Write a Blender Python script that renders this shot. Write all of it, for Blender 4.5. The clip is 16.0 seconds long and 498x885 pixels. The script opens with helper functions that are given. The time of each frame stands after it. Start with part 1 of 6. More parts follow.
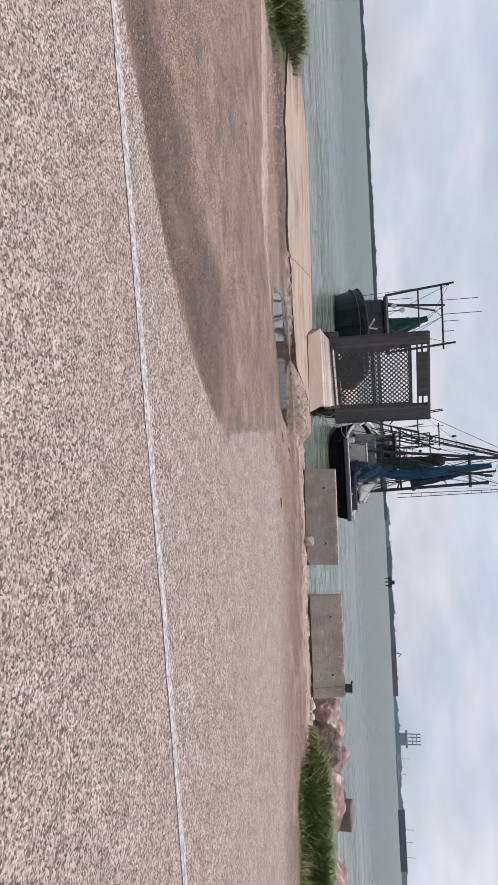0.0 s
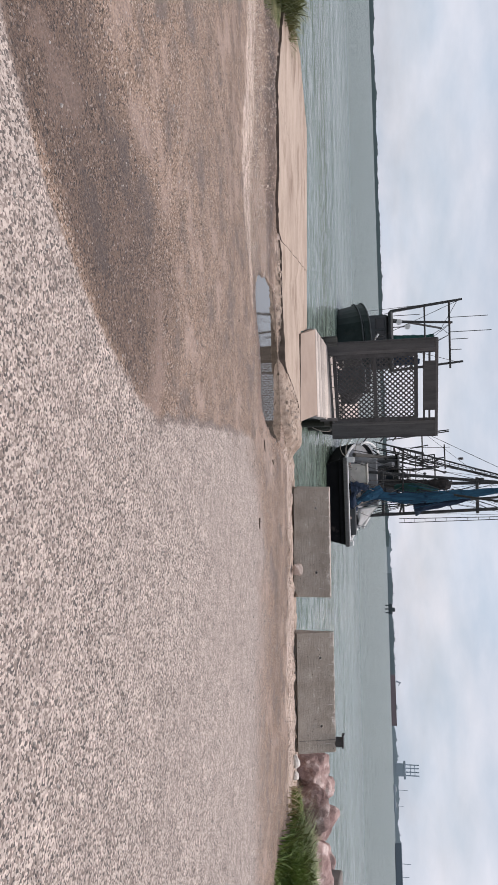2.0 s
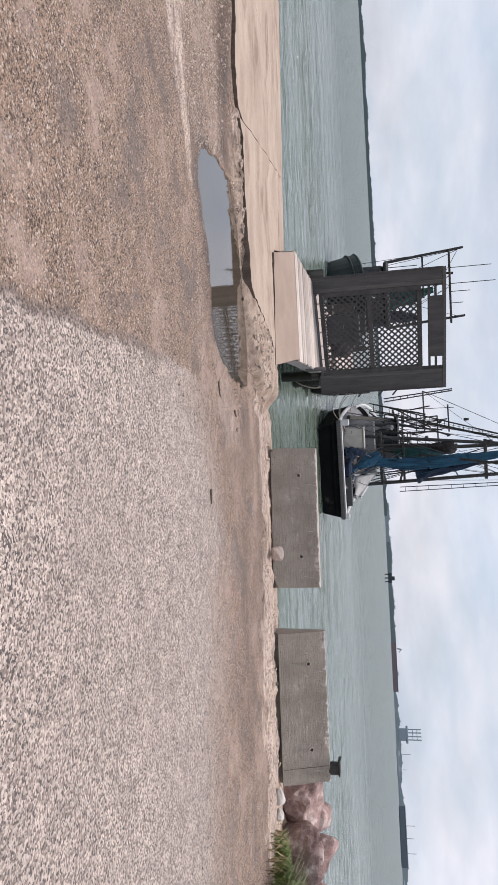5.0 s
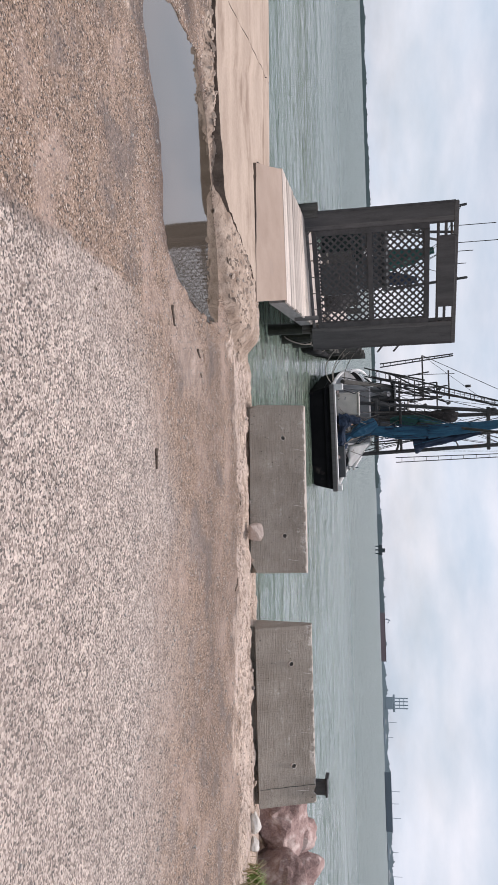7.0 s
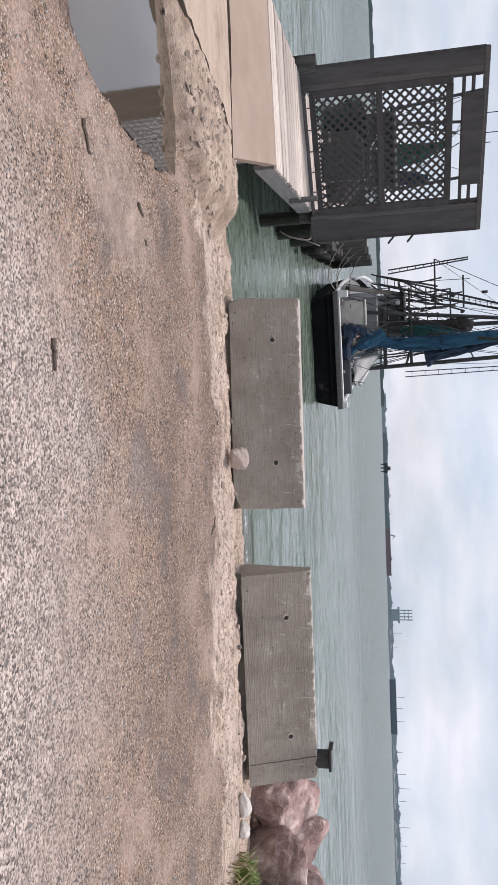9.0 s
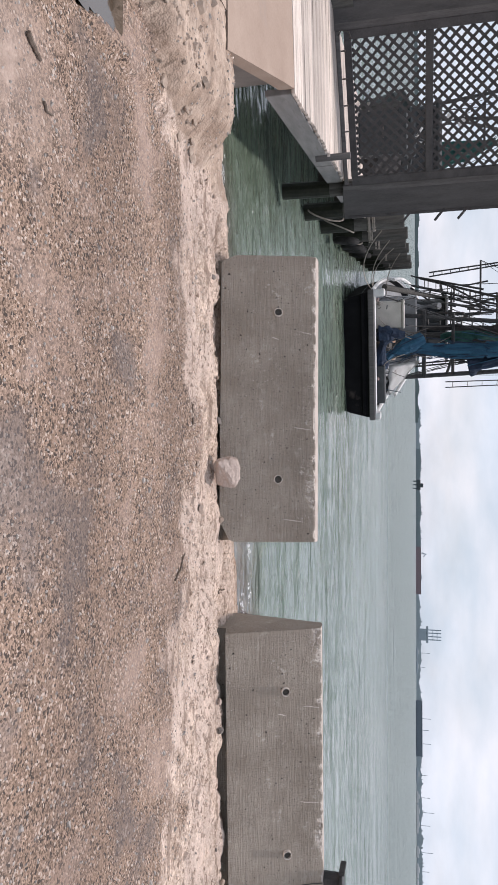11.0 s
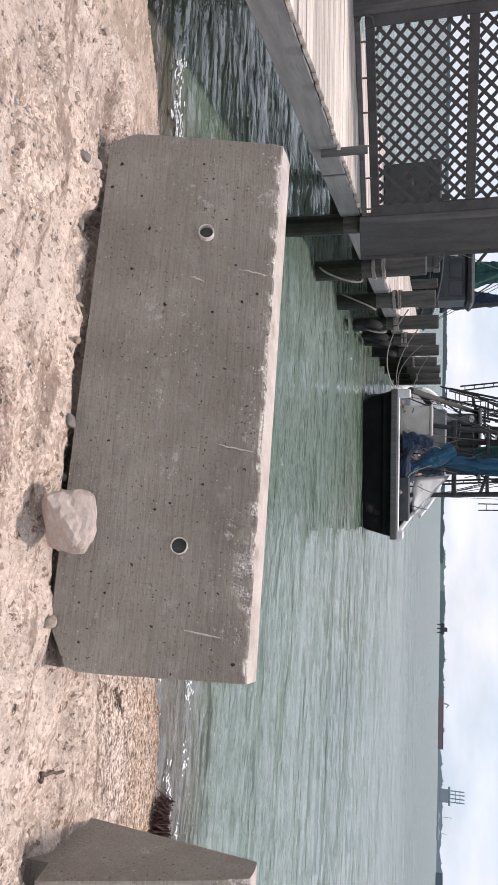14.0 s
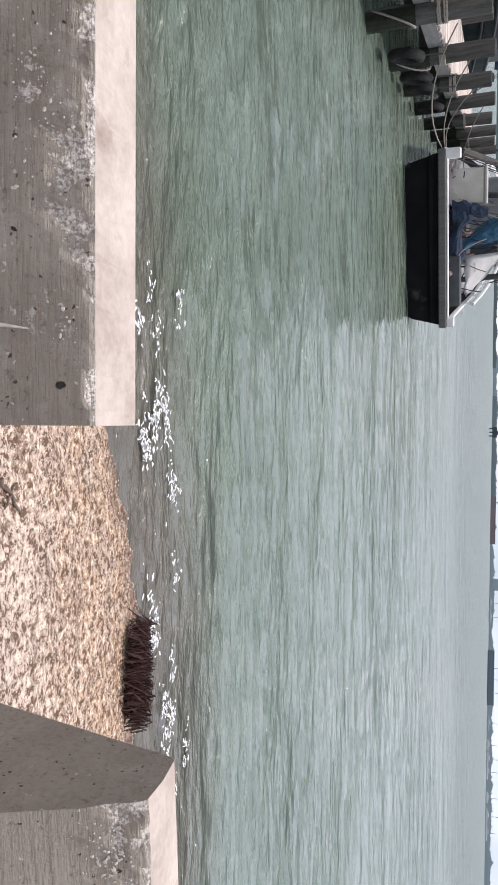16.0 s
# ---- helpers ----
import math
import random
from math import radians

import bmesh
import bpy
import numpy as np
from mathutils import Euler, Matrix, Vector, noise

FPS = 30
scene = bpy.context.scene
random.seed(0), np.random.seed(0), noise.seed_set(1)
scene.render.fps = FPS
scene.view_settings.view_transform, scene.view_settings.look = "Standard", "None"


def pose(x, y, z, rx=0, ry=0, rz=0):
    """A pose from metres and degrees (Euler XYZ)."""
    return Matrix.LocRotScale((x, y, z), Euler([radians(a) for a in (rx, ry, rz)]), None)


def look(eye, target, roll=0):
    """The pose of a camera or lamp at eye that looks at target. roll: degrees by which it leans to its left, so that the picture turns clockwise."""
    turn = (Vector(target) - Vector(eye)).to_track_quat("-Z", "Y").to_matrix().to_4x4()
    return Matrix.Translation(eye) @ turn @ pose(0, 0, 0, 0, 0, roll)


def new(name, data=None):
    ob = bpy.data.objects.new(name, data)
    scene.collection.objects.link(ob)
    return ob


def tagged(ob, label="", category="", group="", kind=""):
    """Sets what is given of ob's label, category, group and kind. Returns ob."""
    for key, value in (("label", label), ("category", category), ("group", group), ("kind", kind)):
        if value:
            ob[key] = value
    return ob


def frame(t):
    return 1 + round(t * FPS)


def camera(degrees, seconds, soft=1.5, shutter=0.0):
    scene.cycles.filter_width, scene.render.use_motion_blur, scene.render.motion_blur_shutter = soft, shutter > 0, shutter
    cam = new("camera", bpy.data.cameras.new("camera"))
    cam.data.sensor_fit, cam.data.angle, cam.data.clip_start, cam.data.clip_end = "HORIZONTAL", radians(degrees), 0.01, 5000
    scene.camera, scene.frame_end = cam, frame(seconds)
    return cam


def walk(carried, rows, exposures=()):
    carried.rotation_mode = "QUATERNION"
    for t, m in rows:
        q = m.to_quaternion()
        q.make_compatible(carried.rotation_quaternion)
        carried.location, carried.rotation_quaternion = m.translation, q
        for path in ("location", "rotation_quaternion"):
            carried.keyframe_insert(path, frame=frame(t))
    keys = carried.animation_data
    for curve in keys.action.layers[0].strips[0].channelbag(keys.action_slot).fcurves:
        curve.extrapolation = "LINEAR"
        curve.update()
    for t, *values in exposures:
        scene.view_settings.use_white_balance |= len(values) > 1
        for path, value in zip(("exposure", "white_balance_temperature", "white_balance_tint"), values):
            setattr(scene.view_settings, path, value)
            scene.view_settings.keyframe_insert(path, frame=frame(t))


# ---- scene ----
cam = camera(37.9, 16.0)
METRES, EYE = 17.0, 1.5
ROWS = [
    (0.0, 0.0, 0.0, 0.0, 0.16, 9.89, 0.94),
    (0.5, 0.0085, 0.031, 0.0021, 0.08, 10.38, 0.39),
    (1.0, 0.0166, 0.0665, 0.0071, 0.14, 10.7, -0.09),
    (1.5, 0.0222, 0.0994, 0.0058, 0.05, 11.15, -0.29),
    (2.0, 0.0262, 0.1313, 0.0096, 0.14, 11.66, -0.38),
    (2.5, 0.0318, 0.1672, 0.0138, 0.13, 12.12, -0.17),
    (3.0, 0.0371, 0.2, 0.019, -0.02, 12.27, 0.02),
    (3.5, 0.0419, 0.2294, 0.0254, 0.04, 11.64, 0.44),
    (4.0, 0.0483, 0.262, 0.0271, 0.07, 10.31, 1.13),
    (6.5, 0.0691, 0.4215, 0.0303, -0.03, 8.58, 0.78),
    (7.0, 0.0732, 0.4528, 0.035, -0.52, 7.26, 0.62),
    (7.5, 0.0776, 0.4838, 0.0376, -0.82, 5.21, 1.07),
    (8.0, 0.0824, 0.5119, 0.0372, -1.03, 3.4, 1.54),
    (8.5, 0.0862, 0.5424, 0.0388, -0.57, 1.47, 2.12),
    (11.0, 0.1086, 0.7012, 0.0395, 2.45, 1.97, -0.25),
    (11.5, 0.1131, 0.7315, 0.0373, 2.67, 4.33, -0.82),
    (12.0, 0.1173, 0.7653, 0.0375, 3.12, 6.87, -1.52),
    (12.5, 0.1225, 0.793, 0.0337, 3.47, 8.6, -2.07),
    (13.0, 0.1282, 0.8217, 0.0286, 3.52, 10.27, -2.8),
    (13.5, 0.1334, 0.8539, 0.0278, 3.72, 11.51, -3.44),
    (14.0, 0.1365, 0.8788, 0.023, 3.9, 12.11, -3.89),
    (14.5, 0.1407, 0.9052, 0.0213, 4.52, 12.16, -4.28),
    (15.0, 0.1464, 0.9334, 0.0202, 6.12, 6.46, -1.28),
    (15.5, 0.1488, 0.9565, 0.0122, 6.91, 2.16, 0.36),
    (16.0, 0.1511, 0.9808, 0.0049, 8.02, -2.14, -0.16),
]
# the phone is held on its side: the picture's right is up
LEVEL = Matrix(((-0.0012, 0.0002, -1.0, 0.0), (0.184, 0.98293, 0.0, 0.0), (0.98293, -0.184, -0.0012, EYE), (0.0, 0.0, 0.0, 1.0)))
walk(cam, [(t, LEVEL @ pose(METRES * x, METRES * y, METRES * z, 90 + pitch, roll, yaw)) for t, x, y, z, yaw, pitch, roll in ROWS],
     exposures=[(0.0, -0.07, 6430, 17), (3.0, 0.04, 6430, 17), (8.0, 0.12, 6430, 17), (11.0, 0.2, 6430, 17), (13.5, 0.34, 6430, 17), (16.0, 0.45, 6430, 17)])

# ---- light ----
SUN_EL, SUN_AZ = 74.0, 14.0          # degrees up, degrees right of straight ahead (+y)
world = bpy.data.worlds.new("world")
scene.world = world
world.use_nodes = True
wn, wl = world.node_tree.nodes, world.node_tree.links
wn.clear()
w_out = wn.new("ShaderNodeOutputWorld")
w_bg = wn.new("ShaderNodeBackground")
w_sky = wn.new("ShaderNodeTexSky")
w_sky.sky_type, w_sky.sun_disc = "NISHITA", False
w_sky.sun_elevation, w_sky.sun_rotation = radians(SUN_EL), radians(SUN_AZ)
w_sky.air_density, w_sky.dust_density, w_sky.ozone_density = 1.0, 2.0, 1.0
w_scale = wn.new("ShaderNodeVectorMath"); w_scale.operation = "SCALE"; w_scale.inputs["Scale"].default_value = 0.085
w_geo = wn.new("ShaderNodeTexCoord")
w_map = wn.new("ShaderNodeMapping"); w_map.inputs["Scale"].default_value = (1.0, 1.0, 2.6)
w_noise = wn.new("ShaderNodeTexNoise")
w_noise.inputs["Scale"].default_value, w_noise.inputs["Detail"].default_value, w_noise.inputs["Roughness"].default_value = 3.6, 6.0, 0.6
w_ramp = wn.new("ShaderNodeValToRGB")
w_ramp.color_ramp.elements[0].position, w_ramp.color_ramp.elements[1].position = 0.30, 0.66
w_ramp.color_ramp.elements[0].color, w_ramp.color_ramp.elements[1].color = (0.62, 0.62, 0.62, 1), (0.97, 0.97, 0.97, 1)
w_noise2 = wn.new("ShaderNodeTexNoise")
w_noise2.inputs["Scale"].default_value, w_noise2.inputs["Detail"].default_value = 6.5, 6.0
w_cloud = wn.new("ShaderNodeValToRGB")
w_cloud.color_ramp.elements[0].position, w_cloud.color_ramp.elements[1].position = 0.32, 0.7
w_cloud.color_ramp.elements[0].color, w_cloud.color_ramp.elements[1].color = (0.585, 0.69, 0.78, 1), (0.84, 0.87, 0.915, 1)
w_mix = wn.new("ShaderNodeMix"); w_mix.data_type = "RGBA"
wl.new(w_sky.outputs[0], w_scale.inputs[0])
wl.new(w_geo.outputs["Generated"], w_map.inputs["Vector"])
wl.new(w_map.outputs[0], w_noise.inputs["Vector"])
wl.new(w_map.outputs[0], w_noise2.inputs["Vector"])
wl.new(w_noise.outputs["Fac"], w_ramp.inputs[0])
wl.new(w_noise2.outputs["Fac"], w_cloud.inputs[0])
wl.new(w_ramp.outputs[0], w_mix.inputs[0])
wl.new(w_scale.outputs[0], w_mix.inputs[6])
wl.new(w_cloud.outputs[0], w_mix.inputs[7])
wl.new(w_mix.outputs[2], w_bg.inputs[0])
wl.new(w_bg.outputs[0], w_out.inputs[0])

sun = new("sun", bpy.data.lights.new("sun", "SUN"))
sun.data.energy, sun.data.angle, sun.data.color = 2.35, radians(4), (1.0, 0.93, 0.86)
az, el = radians(SUN_AZ), radians(SUN_EL)
sun.matrix_world = look((0, 0, 0), (-math.sin(az) * math.cos(el), -math.cos(az) * math.cos(el), -math.sin(el)))

# ---- materials ----
def node_mat(name):
    m = bpy.data.materials.new(name)
    m.use_nodes = True
    nt = m.node_tree
    return m, nt, nt.nodes["Principled BSDF"]


def add(nt, kind, **sock):
    n = nt.nodes.new(kind)
    for k, v in sock.items():
        n.inputs[k].default_value = v
    return n


def noise_of(nt, vec, scale, detail=4.0, rough=0.55):
    n = add(nt, "ShaderNodeTexNoise", Scale=scale, Detail=detail, Roughness=rough)
    nt.links.new(vec, n.inputs["Vector"])
    return n.outputs["Fac"]


def ramp_of(nt, fac, lo, hi, c0=(0, 0, 0), c1=(1, 1, 1)):
    if lo > hi:
        lo, hi, c0, c1 = hi, lo, c1, c0
    r = nt.nodes.new("ShaderNodeValToRGB")
    e = r.color_ramp.elements
    e[0].position, e[1].position = lo, hi
    e[0].color, e[1].color = (*c0, 1), (*c1, 1)
    nt.links.new(fac, r.inputs[0])
    return r.outputs[0]


def mix_of(nt, fac, a, b, blend="MIX"):
    n = nt.nodes.new("ShaderNodeMix")
    n.data_type, n.blend_type = "RGBA", blend
    for sock, v in ((n.inputs[0], fac), (n.inputs[6], a), (n.inputs[7], b)):
        if isinstance(v, (int, float)):
            sock.default_value = v
        elif isinstance(v, tuple):
            sock.default_value = (*v, 1) if len(v) == 3 else v
        else:
            nt.links.new(v, sock)
    return n.outputs[2]


def math_of(nt, op, a, b=0.0, clamp=False):
    n = nt.nodes.new("ShaderNodeMath")
    n.operation, n.use_clamp = op, clamp
    for sock, v in ((n.inputs[0], a), (n.inputs[1], b)):
        if isinstance(v, (int, float)):
            sock.default_value = v
        else:
            nt.links.new(v, sock)
    return n.outputs[0]


def bump_of(nt, bsdf, height, strength, distance):
    b = add(nt, "ShaderNodeBump", Strength=strength, Distance=distance)
    nt.links.new(height, b.inputs["Height"])
    nt.links.new(b.outputs[0], bsdf.inputs["Normal"])


def place(nt, stretch=(1, 1, 1), coord="Object"):
    c = nt.nodes.new("ShaderNodeTexCoord")
    m = add(nt, "ShaderNodeMapping", Scale=stretch)
    nt.links.new(c.outputs[coord], m.inputs["Vector"])
    return m.outputs[0]


def world_place(nt, stretch=(1, 1, 1)):
    g = nt.nodes.new("ShaderNodeNewGeometry")
    m = add(nt, "ShaderNodeMapping", Scale=stretch)
    nt.links.new(g.outputs["Position"], m.inputs["Vector"])
    return m.outputs[0]


def surf(name, a, b, scale=6.0, fine=60.0, rough=0.7, metal=0.0, bump=0.3, depth=0.004, stain=None, stain_scale=2.0, stain_at=0.6,
         stretch=(1, 1, 1), vary=0.0, coord="Object"):
    """Two colours mixed by coarse and fine grain, an optional stain, bump of the fine grain, and a variation from piece to piece."""
    m, nt, p = node_mat(name)
    v = place(nt, stretch, coord)
    coarse, grain = noise_of(nt, v, scale), noise_of(nt, v, fine, 3.0, 0.65)
    fac = math_of(nt, "ADD", math_of(nt, "MULTIPLY", coarse, 0.6), math_of(nt, "MULTIPLY", grain, 0.4))
    col = mix_of(nt, ramp_of(nt, fac, 0.36, 0.64), a, b)
    if stain:
        s = ramp_of(nt, noise_of(nt, v, stain_scale, 6.0, 0.65), stain_at, stain_at + 0.12)
        col = mix_of(nt, s, col, stain)
    if vary:
        o = nt.nodes.new("ShaderNodeObjectInfo")
        k = math_of(nt, "ADD", math_of(nt, "MULTIPLY", o.outputs["Random"], 2 * vary), 1 - vary)
        g = nt.nodes.new("ShaderNodeCombineColor")
        for i in range(3):
            nt.links.new(k, g.inputs[i])
        col = mix_of(nt, 1.0, col, g.outputs[0], "MULTIPLY")
    nt.links.new(col, p.inputs["Base Color"])
    p.inputs["Metallic"].default_value = metal
    nt.links.new(math_of(nt, "ADD", math_of(nt, "MULTIPLY", grain, 0.25), rough - 0.12, True), p.inputs["Roughness"])
    if bump:
        bump_of(nt, p, fac, bump, depth)
    return m


def attr(nt, name):
    n = nt.nodes.new("ShaderNodeAttribute")
    n.attribute_name = name
    return n.outputs["Fac"]


def ground_material():
    m, nt, p = node_mat("ground_gravel_asphalt")
    v = world_place(nt)
    big, mid, fine = noise_of(nt, v, 0.7, 5), noise_of(nt, v, 5.0, 6, 0.65), noise_of(nt, v, 45.0, 4, 0.7)
    vor = add(nt, "ShaderNodeTexVoronoi", Scale=82.0)
    nt.links.new(v, vor.inputs["Vector"])
    chip = nt.nodes.new("ShaderNodeSeparateColor")
    nt.links.new(vor.outputs["Color"], chip.inputs[0])
    vor2 = add(nt, "ShaderNodeTexVoronoi", Scale=38.0)
    nt.links.new(v, vor2.inputs["Vector"])
    # bleached asphalt with pale aggregate
    asph = mix_of(nt, ramp_of(nt, chip.outputs[0], 0.15, 0.85), (0.225, 0.178, 0.152), (0.655, 0.555, 0.487))
    asph = mix_of(nt, ramp_of(nt, chip.outputs[1], 0.80, 0.84), asph, (0.09, 0.08, 0.075))
    asph = mix_of(nt, math_of(nt, "MULTIPLY", ramp_of(nt, big, 0.35, 0.7), 0.35), asph, (0.33, 0.270, 0.236))
    # brown dirt with small stones
    vor5 = add(nt, "ShaderNodeTexVoronoi", Scale=135.0)
    nt.links.new(v, vor5.inputs["Vector"])
    chip5 = nt.nodes.new("ShaderNodeSeparateColor")
    nt.links.new(vor5.outputs["Color"], chip5.inputs[0])
    dirt = mix_of(nt, ramp_of(nt, chip5.outputs[0], 0.1, 0.9), (0.095, 0.062, 0.044), (0.445, 0.322, 0.245))
    dirt = mix_of(nt, ramp_of(nt, chip.outputs[2], 0.90, 0.93), dirt, (0.60, 0.50, 0.43))
    dirt = mix_of(nt, math_of(nt, "MULTIPLY", ramp_of(nt, mid, 0.4, 0.65), 0.45), dirt, (0.28, 0.195, 0.14))
    dirt = mix_of(nt, ramp_of(nt, chip.outputs[1], 0.84, 0.88), dirt, (0.07, 0.055, 0.047))
    patch = noise_of(nt, v, 1.6, 5, 0.6)
    dirt = mix_of(nt, math_of(nt, "MULTIPLY", ramp_of(nt, patch, 0.53, 0.66), 0.6), dirt, (0.42, 0.315, 0.262))
    dirt = mix_of(nt, math_of(nt, "MULTIPLY", ramp_of(nt, patch, 0.47, 0.36), 0.6), dirt, (0.14, 0.117, 0.110))
    # pale broken shell
    vor3 = add(nt, "ShaderNodeTexVoronoi", Scale=62.0)
    nt.links.new(v, vor3.inputs["Vector"])
    chip3 = nt.nodes.new("ShaderNodeSeparateColor")
    nt.links.new(vor3.outputs["Color"], chip3.inputs[0])
    shell = mix_of(nt, ramp_of(nt, chip3.outputs[0], 0.1, 0.9), (0.38, 0.285, 0.22), (0.68, 0.55, 0.455))
    crust = ramp_of(nt, noise_of(nt, v, 1.7, 7, 0.65), 0.42, 0.54)
    shell = mix_of(nt, math_of(nt, "MULTIPLY", crust, 0.8), shell, (0.585, 0.47, 0.40))
    shell = mix_of(nt, math_of(nt, "MULTIPLY", ramp_of(nt, noise_of(nt, v, 1.3, 6, 0.6), 0.44, 0.33), 0.6), shell, (0.24, 0.19, 0.165))
    shell = mix_of(nt, math_of(nt, "MULTIPLY", ramp_of(nt, noise_of(nt, v, 60, 6, 0.75), 0.57, 0.63), 0.85), shell, (0.15, 0.105, 0.08))
    shell = mix_of(nt, math_of(nt, "MULTIPLY", ramp_of(nt, noise_of(nt, v, 85, 5, 0.75), 0.58, 0.64), 0.7), shell, (0.80, 0.70, 0.62))
    shell = mix_of(nt, math_of(nt, "MULTIPLY", ramp_of(nt, noise_of(nt, v, 14, 7, 0.7), 0.56, 0.66), 0.55), shell, (0.33, 0.25, 0.205))
    warp = nt.nodes.new("ShaderNodeVectorMath")
    warp.operation = "ADD"
    nt.links.new(v, warp.inputs[0])
    wn3 = add(nt, "ShaderNodeTexNoise", Scale=3.0, Detail=4.0)
    nt.links.new(v, wn3.inputs["Vector"])
    nt.links.new(wn3.outputs["Color"], warp.inputs[1])
    crack = add(nt, "ShaderNodeTexVoronoi", Scale=0.9)
    crack.feature = "DISTANCE_TO_EDGE"
    nt.links.new(warp.outputs[0], crack.inputs["Vector"])
    gap = ramp_of(nt, math_of(nt, "ADD", crack.outputs["Distance"], math_of(nt, "MULTIPLY", fine, 0.02)), 0.030, 0.014)
    ledge = noise_of(nt, world_place(nt, (0.9, 3.2, 1)), 2.4, 7, 0.68)
    shell = mix_of(nt, math_of(nt, "MULTIPLY", ramp_of(nt, ledge, 0.47, 0.40), 0.75), shell, (0.22, 0.155, 0.118))
    shell = mix_of(nt, math_of(nt, "MULTIPLY", ramp_of(nt, ledge, 0.60, 0.64), 0.5), shell, (0.66, 0.55, 0.47))
    shell = mix_of(nt, math_of(nt, "MULTIPLY", attr(nt, "tide"), ramp_of(nt, mid, 0.25, 0.55)), shell, (0.40, 0.262, 0.160))
    grime = noise_of(nt, v, 27, 6, 0.78)
    shell = mix_of(nt, math_of(nt, "MULTIPLY", attr(nt, "beach"), ramp_of(nt, grime, 0.505, 0.545)), shell, (0.115, 0.066, 0.040))
    shell = mix_of(nt, math_of(nt, "MULTIPLY", attr(nt, "beach"), ramp_of(nt, grime, 0.44, 0.40)), shell, (0.80, 0.66, 0.52))
    vor4 = add(nt, "ShaderNodeTexVoronoi", Scale=24.0)
    twist = add(nt, "ShaderNodeTexNoise", Scale=38.0, Detail=4.0, Roughness=0.7)
    nt.links.new(v, twist.inputs["Vector"])
    shove = nt.nodes.new("ShaderNodeVectorMath")
    shove.operation = "MULTIPLY_ADD"
    shove.inputs[1].default_value = (0.10, 0.10, 0.0)
    nt.links.new(twist.outputs["Color"], shove.inputs[0])
    nt.links.new(v, shove.inputs[2])
    nt.links.new(shove.outputs[0], vor4.inputs["Vector"])
    chip4 = nt.nodes.new("ShaderNodeSeparateColor")
    nt.links.new(vor4.outputs["Color"], chip4.inputs[0])
    fleck = math_of(nt, "ADD", vor4.outputs["Distance"], math_of(nt, "MULTIPLY", fine, 0.5))
    dark4 = math_of(nt, "MULTIPLY", ramp_of(nt, fleck, 0.62, 0.50), ramp_of(nt, chip4.outputs[0], 0.66, 0.70))
    shell = mix_of(nt, math_of(nt, "MULTIPLY", dark4, 0.8), shell, (0.12, 0.075, 0.05))
    shell = mix_of(nt, attr(nt, "wrack"), shell, mix_of(nt, ramp_of(nt, fine, 0.40, 0.60), (0.06, 0.04, 0.028), (0.30, 0.21, 0.15)))
    grass = mix_of(nt, ramp_of(nt, mid, 0.35, 0.65), (0.07, 0.09, 0.03), (0.20, 0.19, 0.10))

    def edge(name, soft=0.5):
        wob = math_of(nt, "MULTIPLY", math_of(nt, "SUBTRACT", mid, 0.5), soft)
        f2 = math_of(nt, "MULTIPLY", math_of(nt, "SUBTRACT", fine, 0.5), soft)
        return ramp_of(nt, math_of(nt, "ADD", math_of(nt, "ADD", attr(nt, name), wob), f2), 0.38, 0.62)
    soft = math_of(nt, "ADD", attr(nt, "mud"), math_of(nt, "MULTIPLY", math_of(nt, "SUBTRACT", patch, 0.5), 0.9))
    col = mix_of(nt, ramp_of(nt, soft, 0.1, 0.9), asph, dirt)
    col = mix_of(nt, edge("dirt", 0.4), col, dirt)
    silt = mix_of(nt, ramp_of(nt, noise_of(nt, v, 3.0, 6, 0.7), 0.35, 0.65), (0.25, 0.185, 0.148), (0.43, 0.335, 0.282))
    silt = mix_of(nt, math_of(nt, "MULTIPLY", ramp_of(nt, chip.outputs[0], 0.0, 1.0), 0.25), silt, (0.5, 0.4, 0.34))
    col = mix_of(nt, ramp_of(nt, math_of(nt, "ADD", attr(nt, "silt"), math_of(nt, "MULTIPLY", math_of(nt, "SUBTRACT", mid, 0.5), 0.8)), 0.25, 0.75), col, silt)
    col = mix_of(nt, edge("shell", 1.0), col, shell)
    slab = mix_of(nt, ramp_of(nt, noise_of(nt, v, 4.0, 7, 0.65), 0.35, 0.65), (0.29, 0.21, 0.158), (0.55, 0.435, 0.35))
    slab = mix_of(nt, math_of(nt, "MULTIPLY", ramp_of(nt, noise_of(nt, world_place(nt, (1.2, 4.0, 1)), 7.0, 7, 0.7), 0.55, 0.62), 0.7), slab, (0.20, 0.145, 0.11))
    slab = mix_of(nt, math_of(nt, "MULTIPLY", gap, 0.2), slab, (0.13, 0.095, 0.075))
    col = mix_of(nt, edge("apron", 0.8), col, slab)
    col = mix_of(nt, edge("turf", 0.9), col, grass)
    # Darkens wet ground, and also paints the shade in the slab's open joint.
    wet = ramp_of(nt, math_of(nt, "ADD", attr(nt, "wet"), math_of(nt, "MULTIPLY", math_of(nt, "SUBTRACT", mid, 0.5), 0.9)), 0.2, 0.8)
    col = mix_of(nt, wet, col, (0.47, 0.43, 0.41), "MULTIPLY")
    # crunchy mottling at hand and finger size
    for sc, lo, hi in ((5.0, 0.86, 1.12), (26.0, 0.90, 1.09)):
        k = ramp_of(nt, noise_of(nt, v, sc, 3, 0.6), 0.34, 0.66, (lo, lo, lo), (hi, hi, hi))
        col = mix_of(nt, 1.0, col, k, "MULTIPLY")
    nt.links.new(col, p.inputs["Base Color"])
    nt.links.new(math_of(nt, "SUBTRACT", 0.95, math_of(nt, "MULTIPLY", wet, 0.35)), p.inputs["Roughness"])
    p.inputs["Specular IOR Level"].default_value = 0.3
